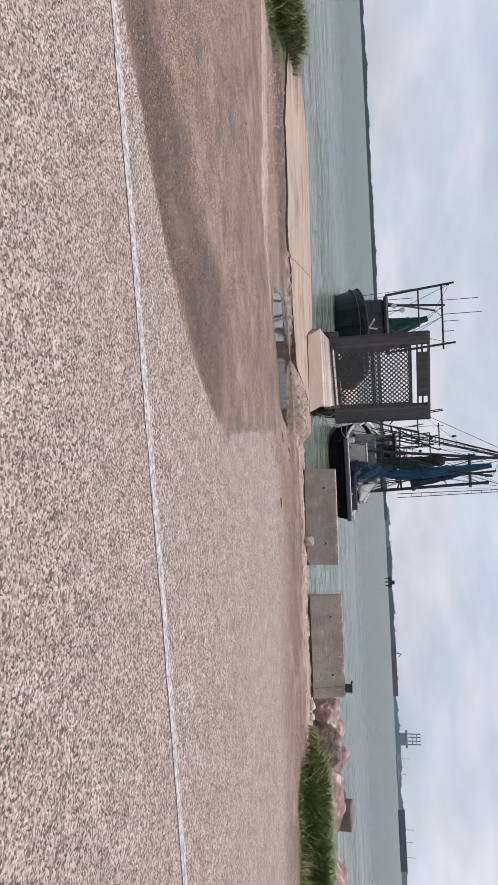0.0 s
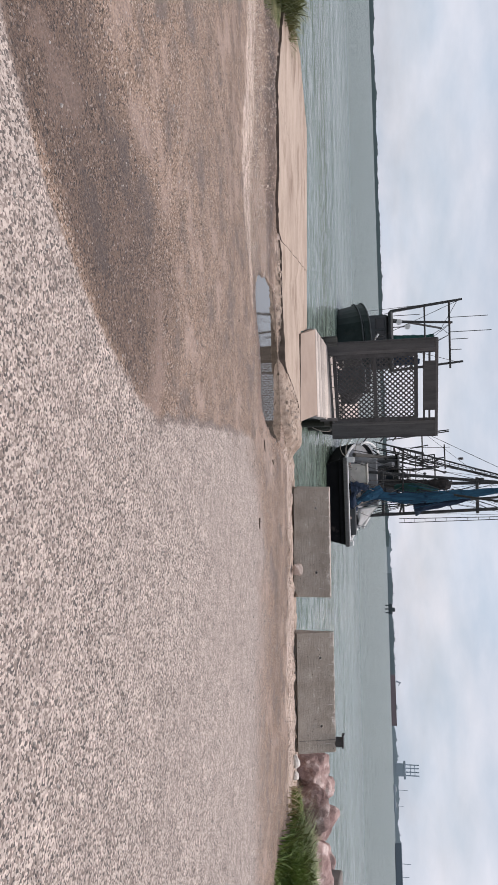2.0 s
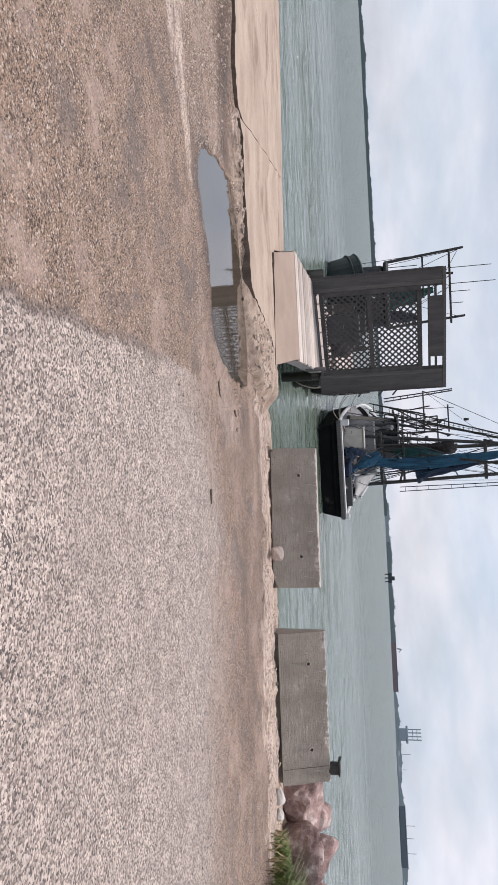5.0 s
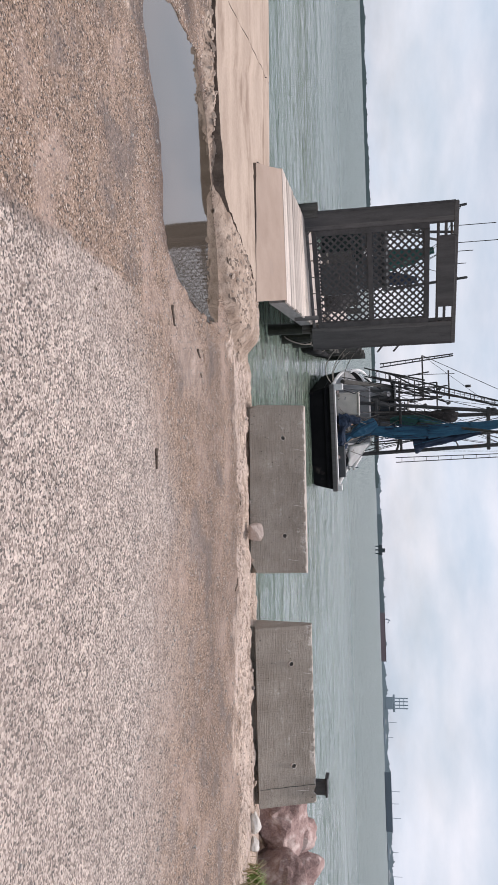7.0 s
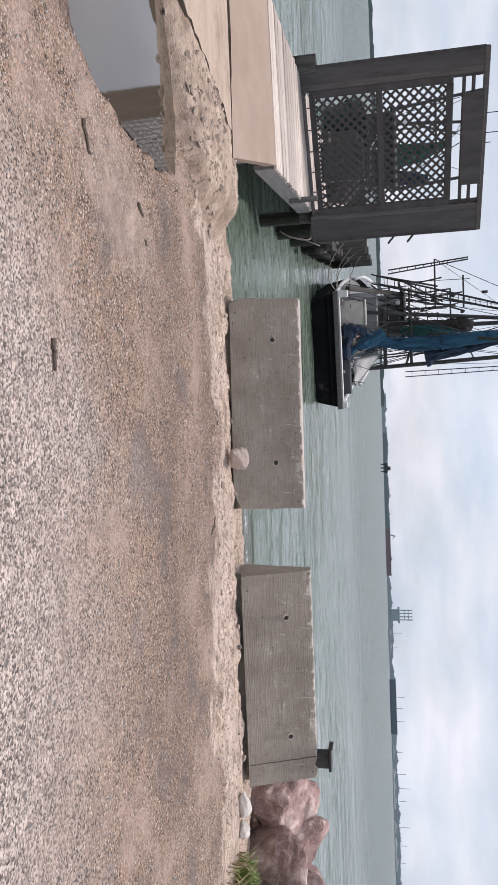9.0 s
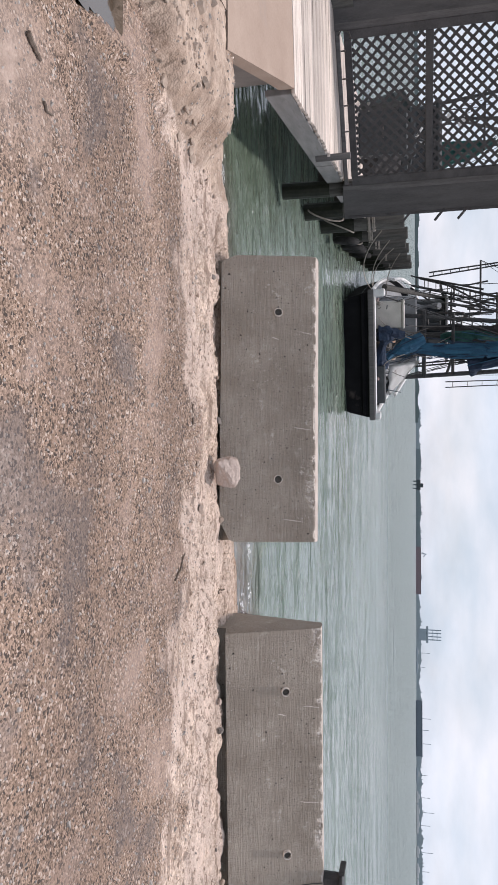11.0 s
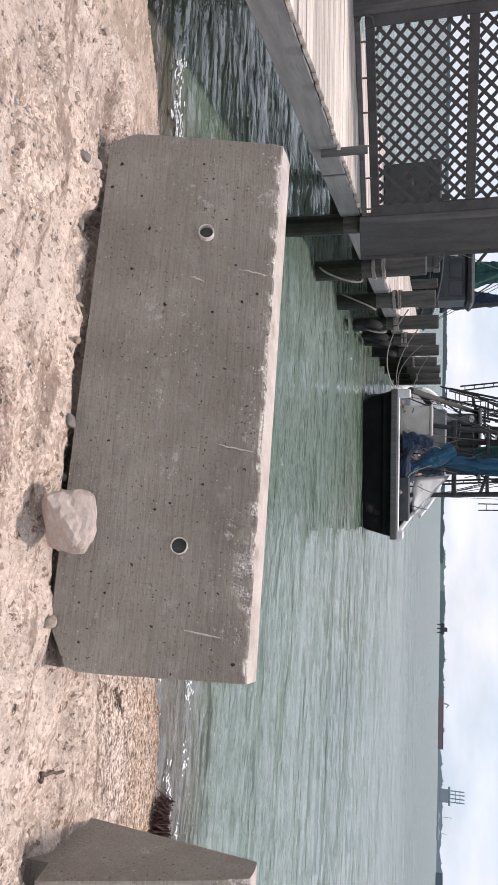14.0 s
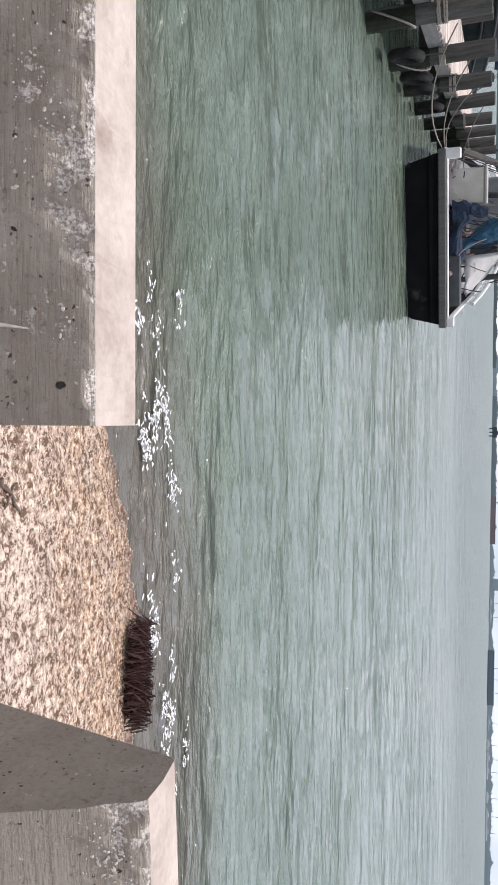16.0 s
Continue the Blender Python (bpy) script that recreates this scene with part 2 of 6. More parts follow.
    h = math_of(nt, "ADD", math_of(nt, "MULTIPLY", vor.outputs["Distance"], -0.5), math_of(nt, "MULTIPLY", fine, 0.8))
    h = math_of(nt, "ADD", h, math_of(nt, "MULTIPLY", vor2.outputs["Distance"], -0.35))
    bump_of(nt, p, h, 0.8, 0.012)
    return m


def water_material():
    m, nt, p = node_mat("harbour_water")
    v = world_place(nt, (0.55, 1.5, 1.0))
    a, b, c = noise_of(nt, v, 0.9, 3, 0.5), noise_of(nt, v, 3.6, 4, 0.6), noise_of(nt, v, 0.12, 3, 0.5)
    near = mix_of(nt, ramp_of(nt, c, 0.35, 0.65), (0.128, 0.172, 0.142), (0.182, 0.232, 0.200))
    col = mix_of(nt, attr(nt, "open"), near, (0.100, 0.136, 0.116))
    # Dark green for murky water and for the boat's painted reflection.
    murk_reflect = math_of(nt, "ADD", attr(nt, "murk_reflect"), math_of(nt, "MULTIPLY", math_of(nt, "SUBTRACT", noise_of(nt, v, 0.35, 4, 0.6), 0.5), 0.8))
    col = mix_of(nt, ramp_of(nt, murk_reflect, 0.15, 0.95), col, (0.075, 0.100, 0.055))
    col = mix_of(nt, attr(nt, "shoal"), col, (0.110, 0.098, 0.078))
    nt.links.new(col, p.inputs["Base Color"])
    nt.links.new(math_of(nt, "ADD", math_of(nt, "MULTIPLY", attr(nt, "open"), 0.20), 0.09), p.inputs["Roughness"])
    p.inputs["IOR"].default_value = 1.36
    d = noise_of(nt, v, 11.0, 3, 0.6)
    swell = noise_of(nt, v, 0.28, 2, 0.5)
    h = math_of(nt, "ADD", math_of(nt, "ADD", math_of(nt, "ADD", math_of(nt, "MULTIPLY", a, 1.5), math_of(nt, "MULTIPLY", swell, 4.0)), math_of(nt, "MULTIPLY", b, 0.42)), math_of(nt, "MULTIPLY", d, 0.06))
    bump_of(nt, p, h, 1.0, 0.36)
    return m


def plain(name, c, rough=0.6, metal=0.0):
    m, nt, p = node_mat(name)
    v = place(nt)
    g = noise_of(nt, v, 9.0, 5, 0.65)
    nt.links.new(mix_of(nt, ramp_of(nt, g, 0.35, 0.7), tuple(x * 0.75 for x in c), tuple(min(1, x * 1.12) for x in c)), p.inputs["Base Color"])
    p.inputs["Roughness"].default_value, p.inputs["Metallic"].default_value = rough, metal
    return m


def barrier_material():
    m, nt, p = node_mat("weathered_barrier_concrete")
    v, drip = place(nt), place(nt, (0.55, 9, 9))
    coarse, mid, fine, run = noise_of(nt, v, 2.2, 5), noise_of(nt, v, 11, 6, 0.7), noise_of(nt, v, 70, 4, 0.7), noise_of(nt, drip, 8.0, 5, 0.7)
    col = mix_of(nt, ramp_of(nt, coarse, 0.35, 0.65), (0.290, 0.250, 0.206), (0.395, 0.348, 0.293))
    col = mix_of(nt, math_of(nt, "MULTIPLY", ramp_of(nt, run, 0.48, 0.64), 0.34), col, (0.195, 0.165, 0.140))
    col = mix_of(nt, math_of(nt, "MULTIPLY", ramp_of(nt, mid, 0.54, 0.70), 0.6), col, (0.45, 0.405, 0.35))
    col = mix_of(nt, math_of(nt, "MULTIPLY", ramp_of(nt, fine, 0.42, 0.30), 0.6), col, (0.12, 0.102, 0.088))
    vor = add(nt, "ShaderNodeTexVoronoi", Scale=26.0)
    bend = nt.nodes.new("ShaderNodeVectorMath")
    bend.operation = "ADD"
    wob = add(nt, "ShaderNodeTexNoise", Scale=60.0, Detail=3.0)
    nt.links.new(v, wob.inputs["Vector"])
    small = nt.nodes.new("ShaderNodeVectorMath")
    small.operation = "SCALE"
    small.inputs["Scale"].default_value = 0.022
    nt.links.new(wob.outputs["Color"], small.inputs[0])
    nt.links.new(v, bend.inputs[0])
    nt.links.new(small.outputs[0], bend.inputs[1])
    nt.links.new(bend.outputs[0], vor.inputs["Vector"])
    sep = nt.nodes.new("ShaderNodeSeparateColor")
    nt.links.new(vor.outputs["Color"], sep.inputs[0])
    pit = math_of(nt, "MULTIPLY", ramp_of(nt, math_of(nt, "SUBTRACT", vor.outputs["Distance"], math_of(nt, "MULTIPLY", sep.outputs[1], 0.14)), 0.12, 0.08), ramp_of(nt, sep.outputs[0], 0.90, 0.91))
    col = mix_of(nt, pit, col, (0.035, 0.028, 0.024))
    spall = math_of(nt, "MULTIPLY", ramp_of(nt, noise_of(nt, v, 5.0, 9, 0.8), 0.605, 0.625), 0.7)
    col = mix_of(nt, spall, col, (0.56, 0.515, 0.465))
    vor_b = add(nt, "ShaderNodeTexVoronoi", Scale=75.0)
    nt.links.new(bend.outputs[0], vor_b.inputs["Vector"])
    sep_b = nt.nodes.new("ShaderNodeSeparateColor")
    nt.links.new(vor_b.outputs["Color"], sep_b.inputs[0])
    fleck = math_of(nt, "MULTIPLY", ramp_of(nt, vor_b.outputs["Distance"], 0.30, 0.20), ramp_of(nt, sep_b.outputs[1], 0.90, 0.91))
    col = mix_of(nt, fleck, col, (0.07, 0.058, 0.05))
    gleam = math_of(nt, "MULTIPLY", ramp_of(nt, vor_b.outputs["Distance"], 0.26, 0.16), ramp_of(nt, sep_b.outputs[2], 0.90, 0.92))
    col = mix_of(nt, gleam, col, (0.55, 0.51, 0.47))
    rag = math_of(nt, "ADD", attr(nt, "worn"), math_of(nt, "MULTIPLY", math_of(nt, "SUBTRACT", noise_of(nt, v, 55.0, 5, 0.75), 0.5), 2.6))
    raw = mix_of(nt, ramp_of(nt, noise_of(nt, v, 130.0, 3, 0.7), 0.40, 0.60), (0.27, 0.235, 0.20), (0.74, 0.68, 0.62))
    col = mix_of(nt, math_of(nt, "MULTIPLY", ramp_of(nt, rag, 0.50, 0.62), ramp_of(nt, attr(nt, "worn"), 0.02, 0.12)), col, raw)
    nt.links.new(col, p.inputs["Base Color"])
    p.inputs["Roughness"].default_value = 0.92
    h = math_of(nt, "SUBTRACT", math_of(nt, "ADD", math_of(nt, "MULTIPLY", fine, 0.6), math_of(nt, "ADD", math_of(nt, "MULTIPLY", run, 1.1), mid)), math_of(nt, "MULTIPLY", pit, 2.0))
    bump_of(nt, p, h, 1.0, 0.012)
    return m


M_GROUND, M_WATER = ground_material(), water_material()
M_BARRIER = barrier_material()
# Top strip of the barriers: a lighter base colour than their sides.
M_BARTOP = surf("pale_barrier_top", (0.37, 0.305, 0.262), (0.54, 0.465, 0.41), 7.0, 50, 0.9, bump=0.5, depth=0.006,
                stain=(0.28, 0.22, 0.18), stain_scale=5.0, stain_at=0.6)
M_CHIP = surf("fresh_broken_concrete", (0.50, 0.445, 0.40), (0.76, 0.70, 0.65), 30, 90, 0.9, bump=0.6)
M_SLAB = surf("sandy_slab_concrete", (0.36, 0.272, 0.21), (0.52, 0.41, 0.325), 2.2, 40, 0.9, bump=0.8, depth=0.016,
              stain=(0.27, 0.19, 0.14), stain_scale=1.6, stain_at=0.53, stretch=(0.45, 1.6, 1))
# Dark brown that paints the shade of the open cracks onto broken edges.
M_SLABEDGE = surf("shaded_broken_slab_edge", (0.075, 0.055, 0.042), (0.17, 0.128, 0.10), 9, 60, 0.9, bump=0.7, depth=0.012)
M_PAD = surf("pinkish_pad_concrete", (0.30, 0.218, 0.168), (0.40, 0.305, 0.242), 1.8, 60, 0.85, bump=0.25, depth=0.004,
             stain=(0.31, 0.245, 0.205), stain_scale=1.2, stain_at=0.6)
M_PADSIDE = surf("grey_pad_side_concrete", (0.15, 0.13, 0.115), (0.23, 0.20, 0.178), 3, 45, 0.9, bump=0.4)
M_RUBBLE = surf("broken_slab_rubble", (0.28, 0.215, 0.17), (0.46, 0.37, 0.30), 9, 60, 0.95, bump=0.6, depth=0.01)
M_DECK = surf("pale_deck_boards", (0.36, 0.30, 0.255), (0.66, 0.575, 0.51), 4, 50, 0.85, bump=0.5, stretch=(0.35, 5, 5), vary=0.3,
              stain=(0.24, 0.19, 0.155), stain_scale=3.0, stain_at=0.62)
M_TIMBER = surf("grey_weathered_timber", (0.085, 0.080, 0.078), (0.15, 0.142, 0.138), 5, 60, 0.85, bump=0.5, stretch=(4, 4, 0.4), vary=0.12,
                stain=(0.08, 0.075, 0.072), stain_scale=3, stain_at=0.62)
M_FASCIA = surf("silvered_fascia_board", (0.17, 0.165, 0.16), (0.27, 0.262, 0.255), 4, 60, 0.85, bump=0.5, stretch=(3, 0.4, 3),
                stain=(0.12, 0.115, 0.105), stain_scale=3, stain_at=0.6)
M_LATTICE = surf("dark_grey_painted_wood", (0.050, 0.047, 0.047), (0.085, 0.081, 0.08), 6, 60, 0.75, bump=0.3, vary=0.1)
M_PANEL = surf("slate_grey_painted_panel", (0.060, 0.057, 0.057), (0.10, 0.096, 0.094), 3, 50, 0.7, bump=0.3, stretch=(3, 3, 0.5),
               stain=(0.06, 0.057, 0.055), stain_scale=4, stain_at=0.6)
M_PILE = surf("tarred_piling", (0.055, 0.052, 0.047), (0.12, 0.115, 0.105), 5, 45, 0.85, bump=0.6, depth=0.01, stretch=(3, 3, 0.4), vary=0.15)
M_PILEWET = surf("wet_weedy_shaded_piling", (0.010, 0.012, 0.009), (0.028, 0.03, 0.02), 8, 60, 0.45, bump=0.7, depth=0.012)
M_ROPE = surf("bleached_rope", (0.22, 0.19, 0.16), (0.38, 0.34, 0.30), 40, 120, 0.9, bump=0.5)
M_ROPEDK = surf("dirty_dark_rope", (0.05, 0.045, 0.04), (0.11, 0.10, 0.09), 40, 120, 0.9, bump=0.5)
M_TYRE = surf("black_tyre_rubber", (0.012, 0.012, 0.012), (0.035, 0.034, 0.033), 10, 80, 0.8, bump=0.3)
M_GRANITE = surf("pink_granite", (0.20, 0.118, 0.104), (0.52, 0.37, 0.33), 3.0, 38, 0.85, bump=0.8, depth=0.03,
                 stain=(0.64, 0.52, 0.47), stain_scale=3.2, stain_at=0.51, vary=0.2)
M_STONE = surf("pale_pink_stone", (0.38, 0.295, 0.25), (0.55, 0.455, 0.40), 6, 60, 0.85, bump=0.4)
M_WHITESTONE = surf("white_bleached_stone", (0.55, 0.51, 0.46), (0.72, 0.68, 0.62), 6, 60, 0.85, bump=0.4)
M_BLADE = surf("green_grass_blades", (0.07, 0.125, 0.022), (0.24, 0.32, 0.085), 2.5, 20, 0.6, bump=0)
M_BLADEDRY = surf("olive_shrub_leaves", (0.08, 0.10, 0.035), (0.22, 0.23, 0.09), 2.5, 20, 0.6, bump=0)
M_STRAW = surf("dry_straw", (0.25, 0.19, 0.10), (0.42, 0.34, 0.20), 3, 30, 0.8, bump=0)
M_WEED = surf("dark_dried_seaweed", (0.028, 0.010, 0.009), (0.085, 0.035, 0.028), 14, 60, 0.7, bump=0.6)
M_FOAM = surf("sea_foam", (0.62, 0.64, 0.65), (0.85, 0.86, 0.87), 12, 60, 0.7, bump=0.4)
M_STEEL = surf("rusty_steel", (0.10, 0.085, 0.075), (0.22, 0.19, 0.17), 12, 70, 0.6, metal=0.6, bump=0.3, stain=(0.16, 0.07, 0.03), stain_at=0.55)
M_HULL = surf("black_hull_paint", (0.004, 0.004, 0.005), (0.011, 0.011, 0.012), 2, 30, 0.75, bump=0.15, stain=(0.05, 0.042, 0.038), stain_scale=1.4, stain_at=0.6)
M_HULLGREEN = surf("dark_green_hull_paint", (0.014, 0.022, 0.022), (0.030, 0.042, 0.042), 2, 30, 0.5, bump=0.15, stain=(0.05, 0.045, 0.04), stain_scale=1.4, stain_at=0.62)
M_WHITE = surf("chalky_white_paint", (0.60, 0.59, 0.57), (0.80, 0.79, 0.77), 3, 40, 0.55, bump=0.15, stain=(0.28, 0.24, 0.20), stain_scale=2.2, stain_at=0.62)
M_HOUSEGREY = surf("grey_deckhouse_paint", (0.16, 0.165, 0.17), (0.26, 0.265, 0.27), 3, 40, 0.6, bump=0.15, stain=(0.10, 0.08, 0.07), stain_scale=2.2, stain_at=0.62)
M_HOUSEDARK = surf("dark_deckhouse_paint", (0.035, 0.04, 0.042), (0.07, 0.075, 0.078), 3, 40, 0.6, bump=0.15)
M_FISHBOX = surf("dull_beige_fish_box", (0.38, 0.36, 0.32), (0.54, 0.51, 0.46), 3, 40, 0.6, bump=0.15, stain=(0.26, 0.22, 0.18), stain_scale=3, stain_at=0.62)
M_RIG = surf("dark_rigging_steel", (0.035, 0.036, 0.038), (0.085, 0.083, 0.08), 8, 60, 0.6, metal=0.3, bump=0.2, stain=(0.10, 0.05, 0.03), stain_at=0.6)
M_NETBLUE = surf("blue_trawl_net", (0.007, 0.042, 0.088), (0.022, 0.105, 0.175), 7, 60, 0.85, bump=0.8, depth=0.03, stretch=(1, 1, 0.35))
M_NETDARK = surf("dark_blue_trawl_net", (0.006, 0.012, 0.030), (0.016, 0.036, 0.072), 7, 60, 0.85, bump=0.8, depth=0.03, stretch=(1, 1, 0.35))
M_NETGREEN = surf("teal_green_net", (0.010, 0.055, 0.05), (0.025, 0.10, 0.085), 7, 60, 0.85, bump=0.8, depth=0.03)
M_WINDOW = plain("dark_window_glass", (0.02, 0.025, 0.03), 0.1)
M_LINE = surf("worn_white_road_paint", (0.50, 0.47, 0.45), (0.72, 0.70, 0.68), 14, 90, 0.85, bump=0.4, stain=(0.30, 0.26, 0.235), stain_scale=26, stain_at=0.45)
M_CHIPS = surf("loose_grey_pebbles", (0.16, 0.145, 0.13), (0.50, 0.45, 0.41), 25, 60, 0.9, bump=0.2)
M_SHELLS = surf("loose_shell_chips", (0.36, 0.28, 0.22), (0.74, 0.63, 0.54), 25, 60, 0.85, bump=0.2)
M_PEBBLE = surf("mixed_brown_pebbles", (0.10, 0.075, 0.06), (0.56, 0.45, 0.37), 30, 60, 0.9, bump=0.2)
M_CRUST = surf("pale_crust_flakes", (0.40, 0.31, 0.25), (0.60, 0.48, 0.40), 14, 60, 0.95, bump=0.4)
M_STICK = surf("weathered_driftwood", (0.09, 0.065, 0.05), (0.19, 0.15, 0.12), 10, 60, 0.9, bump=0.5, stretch=(4, 4, 1))
M_NETBROWN = surf("tarred_brown_net", (0.018, 0.016, 0.016), (0.05, 0.044, 0.042), 7, 60, 0.9, bump=0.8, depth=0.03)
for _m, _s in ((M_HULL, 0.08), (M_PILE, 0.2), (M_PILEWET, 0.25), (M_LATTICE, 0.2), (M_PANEL, 0.2), (M_TIMBER, 0.2), (M_HULLGREEN, 0.2), (M_RIG, 0.2), (M_TYRE, 0.2), (M_HOUSEDARK, 0.25)):
    _m.node_tree.nodes["Principled BSDF"].inputs["Specular IOR Level"].default_value = _s
# The hazy_ materials carry the haze of distance in their base colour.
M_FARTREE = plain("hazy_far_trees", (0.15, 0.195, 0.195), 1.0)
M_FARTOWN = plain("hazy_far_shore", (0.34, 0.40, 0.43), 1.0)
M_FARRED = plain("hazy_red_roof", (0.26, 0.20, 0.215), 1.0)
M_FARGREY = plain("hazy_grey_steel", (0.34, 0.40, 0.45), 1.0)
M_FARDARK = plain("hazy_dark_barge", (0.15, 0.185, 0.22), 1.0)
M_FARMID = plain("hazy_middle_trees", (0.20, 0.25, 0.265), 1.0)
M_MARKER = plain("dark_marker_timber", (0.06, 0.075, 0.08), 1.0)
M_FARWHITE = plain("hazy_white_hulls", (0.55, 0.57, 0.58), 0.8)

# ---- mesh helpers ----
def mesh_ob(name, bm, material, parent=None, label="", smooth=False):
    me = bpy.data.meshes.new(name)
    if smooth:
        for f in bm.faces:
            f.smooth = True
    bm.to_mesh(me)
    bm.free()
    if material:
        me.materials.append(material)
    ob = new(name, me)
    if parent:
        ob.parent = parent
    if label:
        tagged(ob, label)
    return ob


def part(name, bm, material, parent, label="", smooth=False):
    return mesh_ob(name, bm, material, parent, label, smooth)


def share(name, me, parent, m):
    ob = new(name, me)
    ob.parent = parent
    ob.matrix_basis = m
    return ob


def thing(name, m, label, category, group="", kind=""):
    ob = new(name)
    ob.matrix_world = m
    ob.empty_display_size = 0.1
    return tagged(ob, label, category, group, kind)


def box(size, at=(0, 0, 0), bevel=0.01, bm=None, turn=None):
    bm = bm or bmesh.new()
    m = Matrix.Translation(at) @ (turn or Matrix()) @ Matrix.Diagonal((*size, 1))
    r = bmesh.ops.create_cube(bm, size=1.0, matrix=m)
    if bevel:
        es = {e for v in r["verts"] for e in v.link_edges}
        bmesh.ops.bevel(bm, geom=list(es), offset=min(bevel, min(size) * 0.4), segments=1, affect="EDGES")
    return bm


def rod(p, q, r=0.03, r2=None, n=8, bm=None):
    bm = bm or bmesh.new()
    p, q = Vector(p), Vector(q)
    d = q - p
    m = Matrix.Translation((p + q) / 2) @ d.to_track_quat("Z", "Y").to_matrix().to_4x4()
    bmesh.ops.create_cone(bm, cap_ends=True, segments=n, radius1=r, radius2=r if r2 is None else r2, depth=d.length, matrix=m)
    return bm


def tube(points, r, n=6, bm=None, closed=False):
    """A tube along points; r is one radius or a function of 0..1."""
    bm = bm or bmesh.new()
    pts = [Vector(p) for p in points]
    rings = []
    for i, p in enumerate(pts):
        a, b = pts[max(i - 1, 0)], pts[min(i + 1, len(pts) - 1)]
        if closed:
            a, b = pts[i - 1], pts[(i + 1) % len(pts)]
        q = (b - a).to_track_quat("Z", "Y")
        rr = r(i / (len(pts) - 1)) if callable(r) else r
        rings.append([bm.verts.new(p + q @ Vector((rr * math.cos(k * math.tau / n), rr * math.sin(k * math.tau / n), 0))) for k in range(n)])
    m = len(rings)
    for i in range(m if closed else m - 1):
        a, b = rings[i], rings[(i + 1) % m]
        for k in range(n):
            bm.faces.new((a[k], a[(k + 1) % n], b[(k + 1) % n], b[k]))
    if not closed:
        bm.faces.new(rings[0][::-1])
        bm.faces.new(rings[-1])
    return bm


def sag(p, q, drop, n=9):
    p, q = Vector(p), Vector(q)
    return [p.lerp(q, i / (n - 1)) - Vector((0, 0, drop * 4 * (i / (n - 1)) * (1 - i / (n - 1)))) for i in range(n)]


def rock_bm(size, seed, sub=3, rough=0.32, facet=0.5):
    """An angular boulder: a ball cut by random planes, then roughened."""
    rnd = random.Random(seed)
    bm = bmesh.new()
    bmesh.ops.create_icosphere(bm, subdivisions=sub, radius=1.0)
    planes = [(Vector((rnd.gauss(0, 1), rnd.gauss(0, 1), rnd.gauss(0, 1))).normalized(), rnd.uniform(0.45, 0.8)) for _ in range(11)]
    off = Vector((rnd.uniform(0, 50), rnd.uniform(0, 50), 0))
    for v in bm.verts:
        for n, d in planes:
            k = v.co.dot(n) - d
            if k > 0:
                v.co -= n * k * (0.6 + facet * 0.4)
        v.co += v.co.normalized() * ((noise.fractal(v.co * 2.2 + off, 1.0, 2.0, 4) * 0.25 + abs(noise.fractal(v.co * 5.5 + off, 0.8, 2.0, 3)) * 0.14) * rough)
        v.co = Vector((v.co.x * size[0], v.co.y * size[1], v.co.z * size[2]))
    return bm


def prism(points, z0, z1, bm=None):
    """A plate with the outline points, between two heights (numbers, or functions of x, y)."""
    bm = bm or bmesh.new()
    h0 = z0 if callable(z0) else (lambda x, y: z0)
    h1 = z1 if callable(z1) else (lambda x, y: z1)
    lo = [bm.verts.new((x, y, h0(x, y))) for x, y in points]
    hi = [bm.verts.new((x, y, h1(x, y))) for x, y in points]
    n = len(points)
    bm.faces.new(hi)
    bm.faces.new(lo[::-1])
    for i in range(n):
        bm.faces.new((lo[i], lo[(i + 1) % n], hi[(i + 1) % n], hi[i]))
    bmesh.ops.recalc_face_normals(bm, faces=bm.faces[:])
    return bm


def ragged(a, b, step, amount, rnd):
    """Points from a towards b (b left out), with a broken outline."""
    a, b = Vector(a), Vector(b)
    n = max(1, int((b - a).length / step))
    side = Vector((-(b - a).y, (b - a).x)).normalized()
    return [tuple(a.lerp(b, i / n) + (side * rnd.uniform(-amount, amount) if i else Vector((0, 0)))) for i in range(n)]


# ---- ground and water ----
WATER = -1.0
DX, DY = -0.2102, 0.9777               # the way the dock runs
PUDDLE_Z = -0.425


def smooth(a, b, x):
    t = np.clip((x - a) / (b - a), 0, 1)
    return t * t * (3 - 2 * t)


def fbm(x, y, scale, seed=0.0, octaves=3):
    """Cheap rolling noise, about -1 to 1."""
    s, amp, tot = 0.0, 1.0, 0.0
    for o in range(octaves):
        f = (2.03 ** o) / scale
        a = seed * 1.7 + o * 2.3
        s = s + amp * np.sin(f * (x * 1.9 + y * 0.7) + a + 1.3 * np.sin(f * (y * 1.6 - x * 0.5) + a * 2.1)) * np.cos(f * (y * 2.1 - x * 0.8) - a * 1.4)
        tot += amp
        amp *= 0.55
    return s / tot


def shore_y(x):
    """Where the dry ground begins to fall to the water."""
    return np.interp(x, [-60, -14, -12, -6, -3.9, -2.4, -0.1, 0.6, 3.2, 6, 9, 60], [15, 15.6, 15.5, 16.0, 17.75, 18.1, 18.25, 18.35, 18.4, 17.8, 17.5, 17.5])


PUD_X = [-5.62, -5.45, -5.25, -5.0, -4.75, -4.45, -4.15, -3.75, -3.3, -3.05, -2.92, -2.84]
PUD_NEAR = [14.62, 13.75, 13.25, 12.98, 12.93, 13.10, 13.34, 13.47, 13.52, 13.70, 14.05, 14.75]
PUD_FAR = [14.66, 14.72, 14.98, 15.10, 15.22, 15.34, 15.45, 15.58, 15.68, 15.62, 15.35, 14.80]


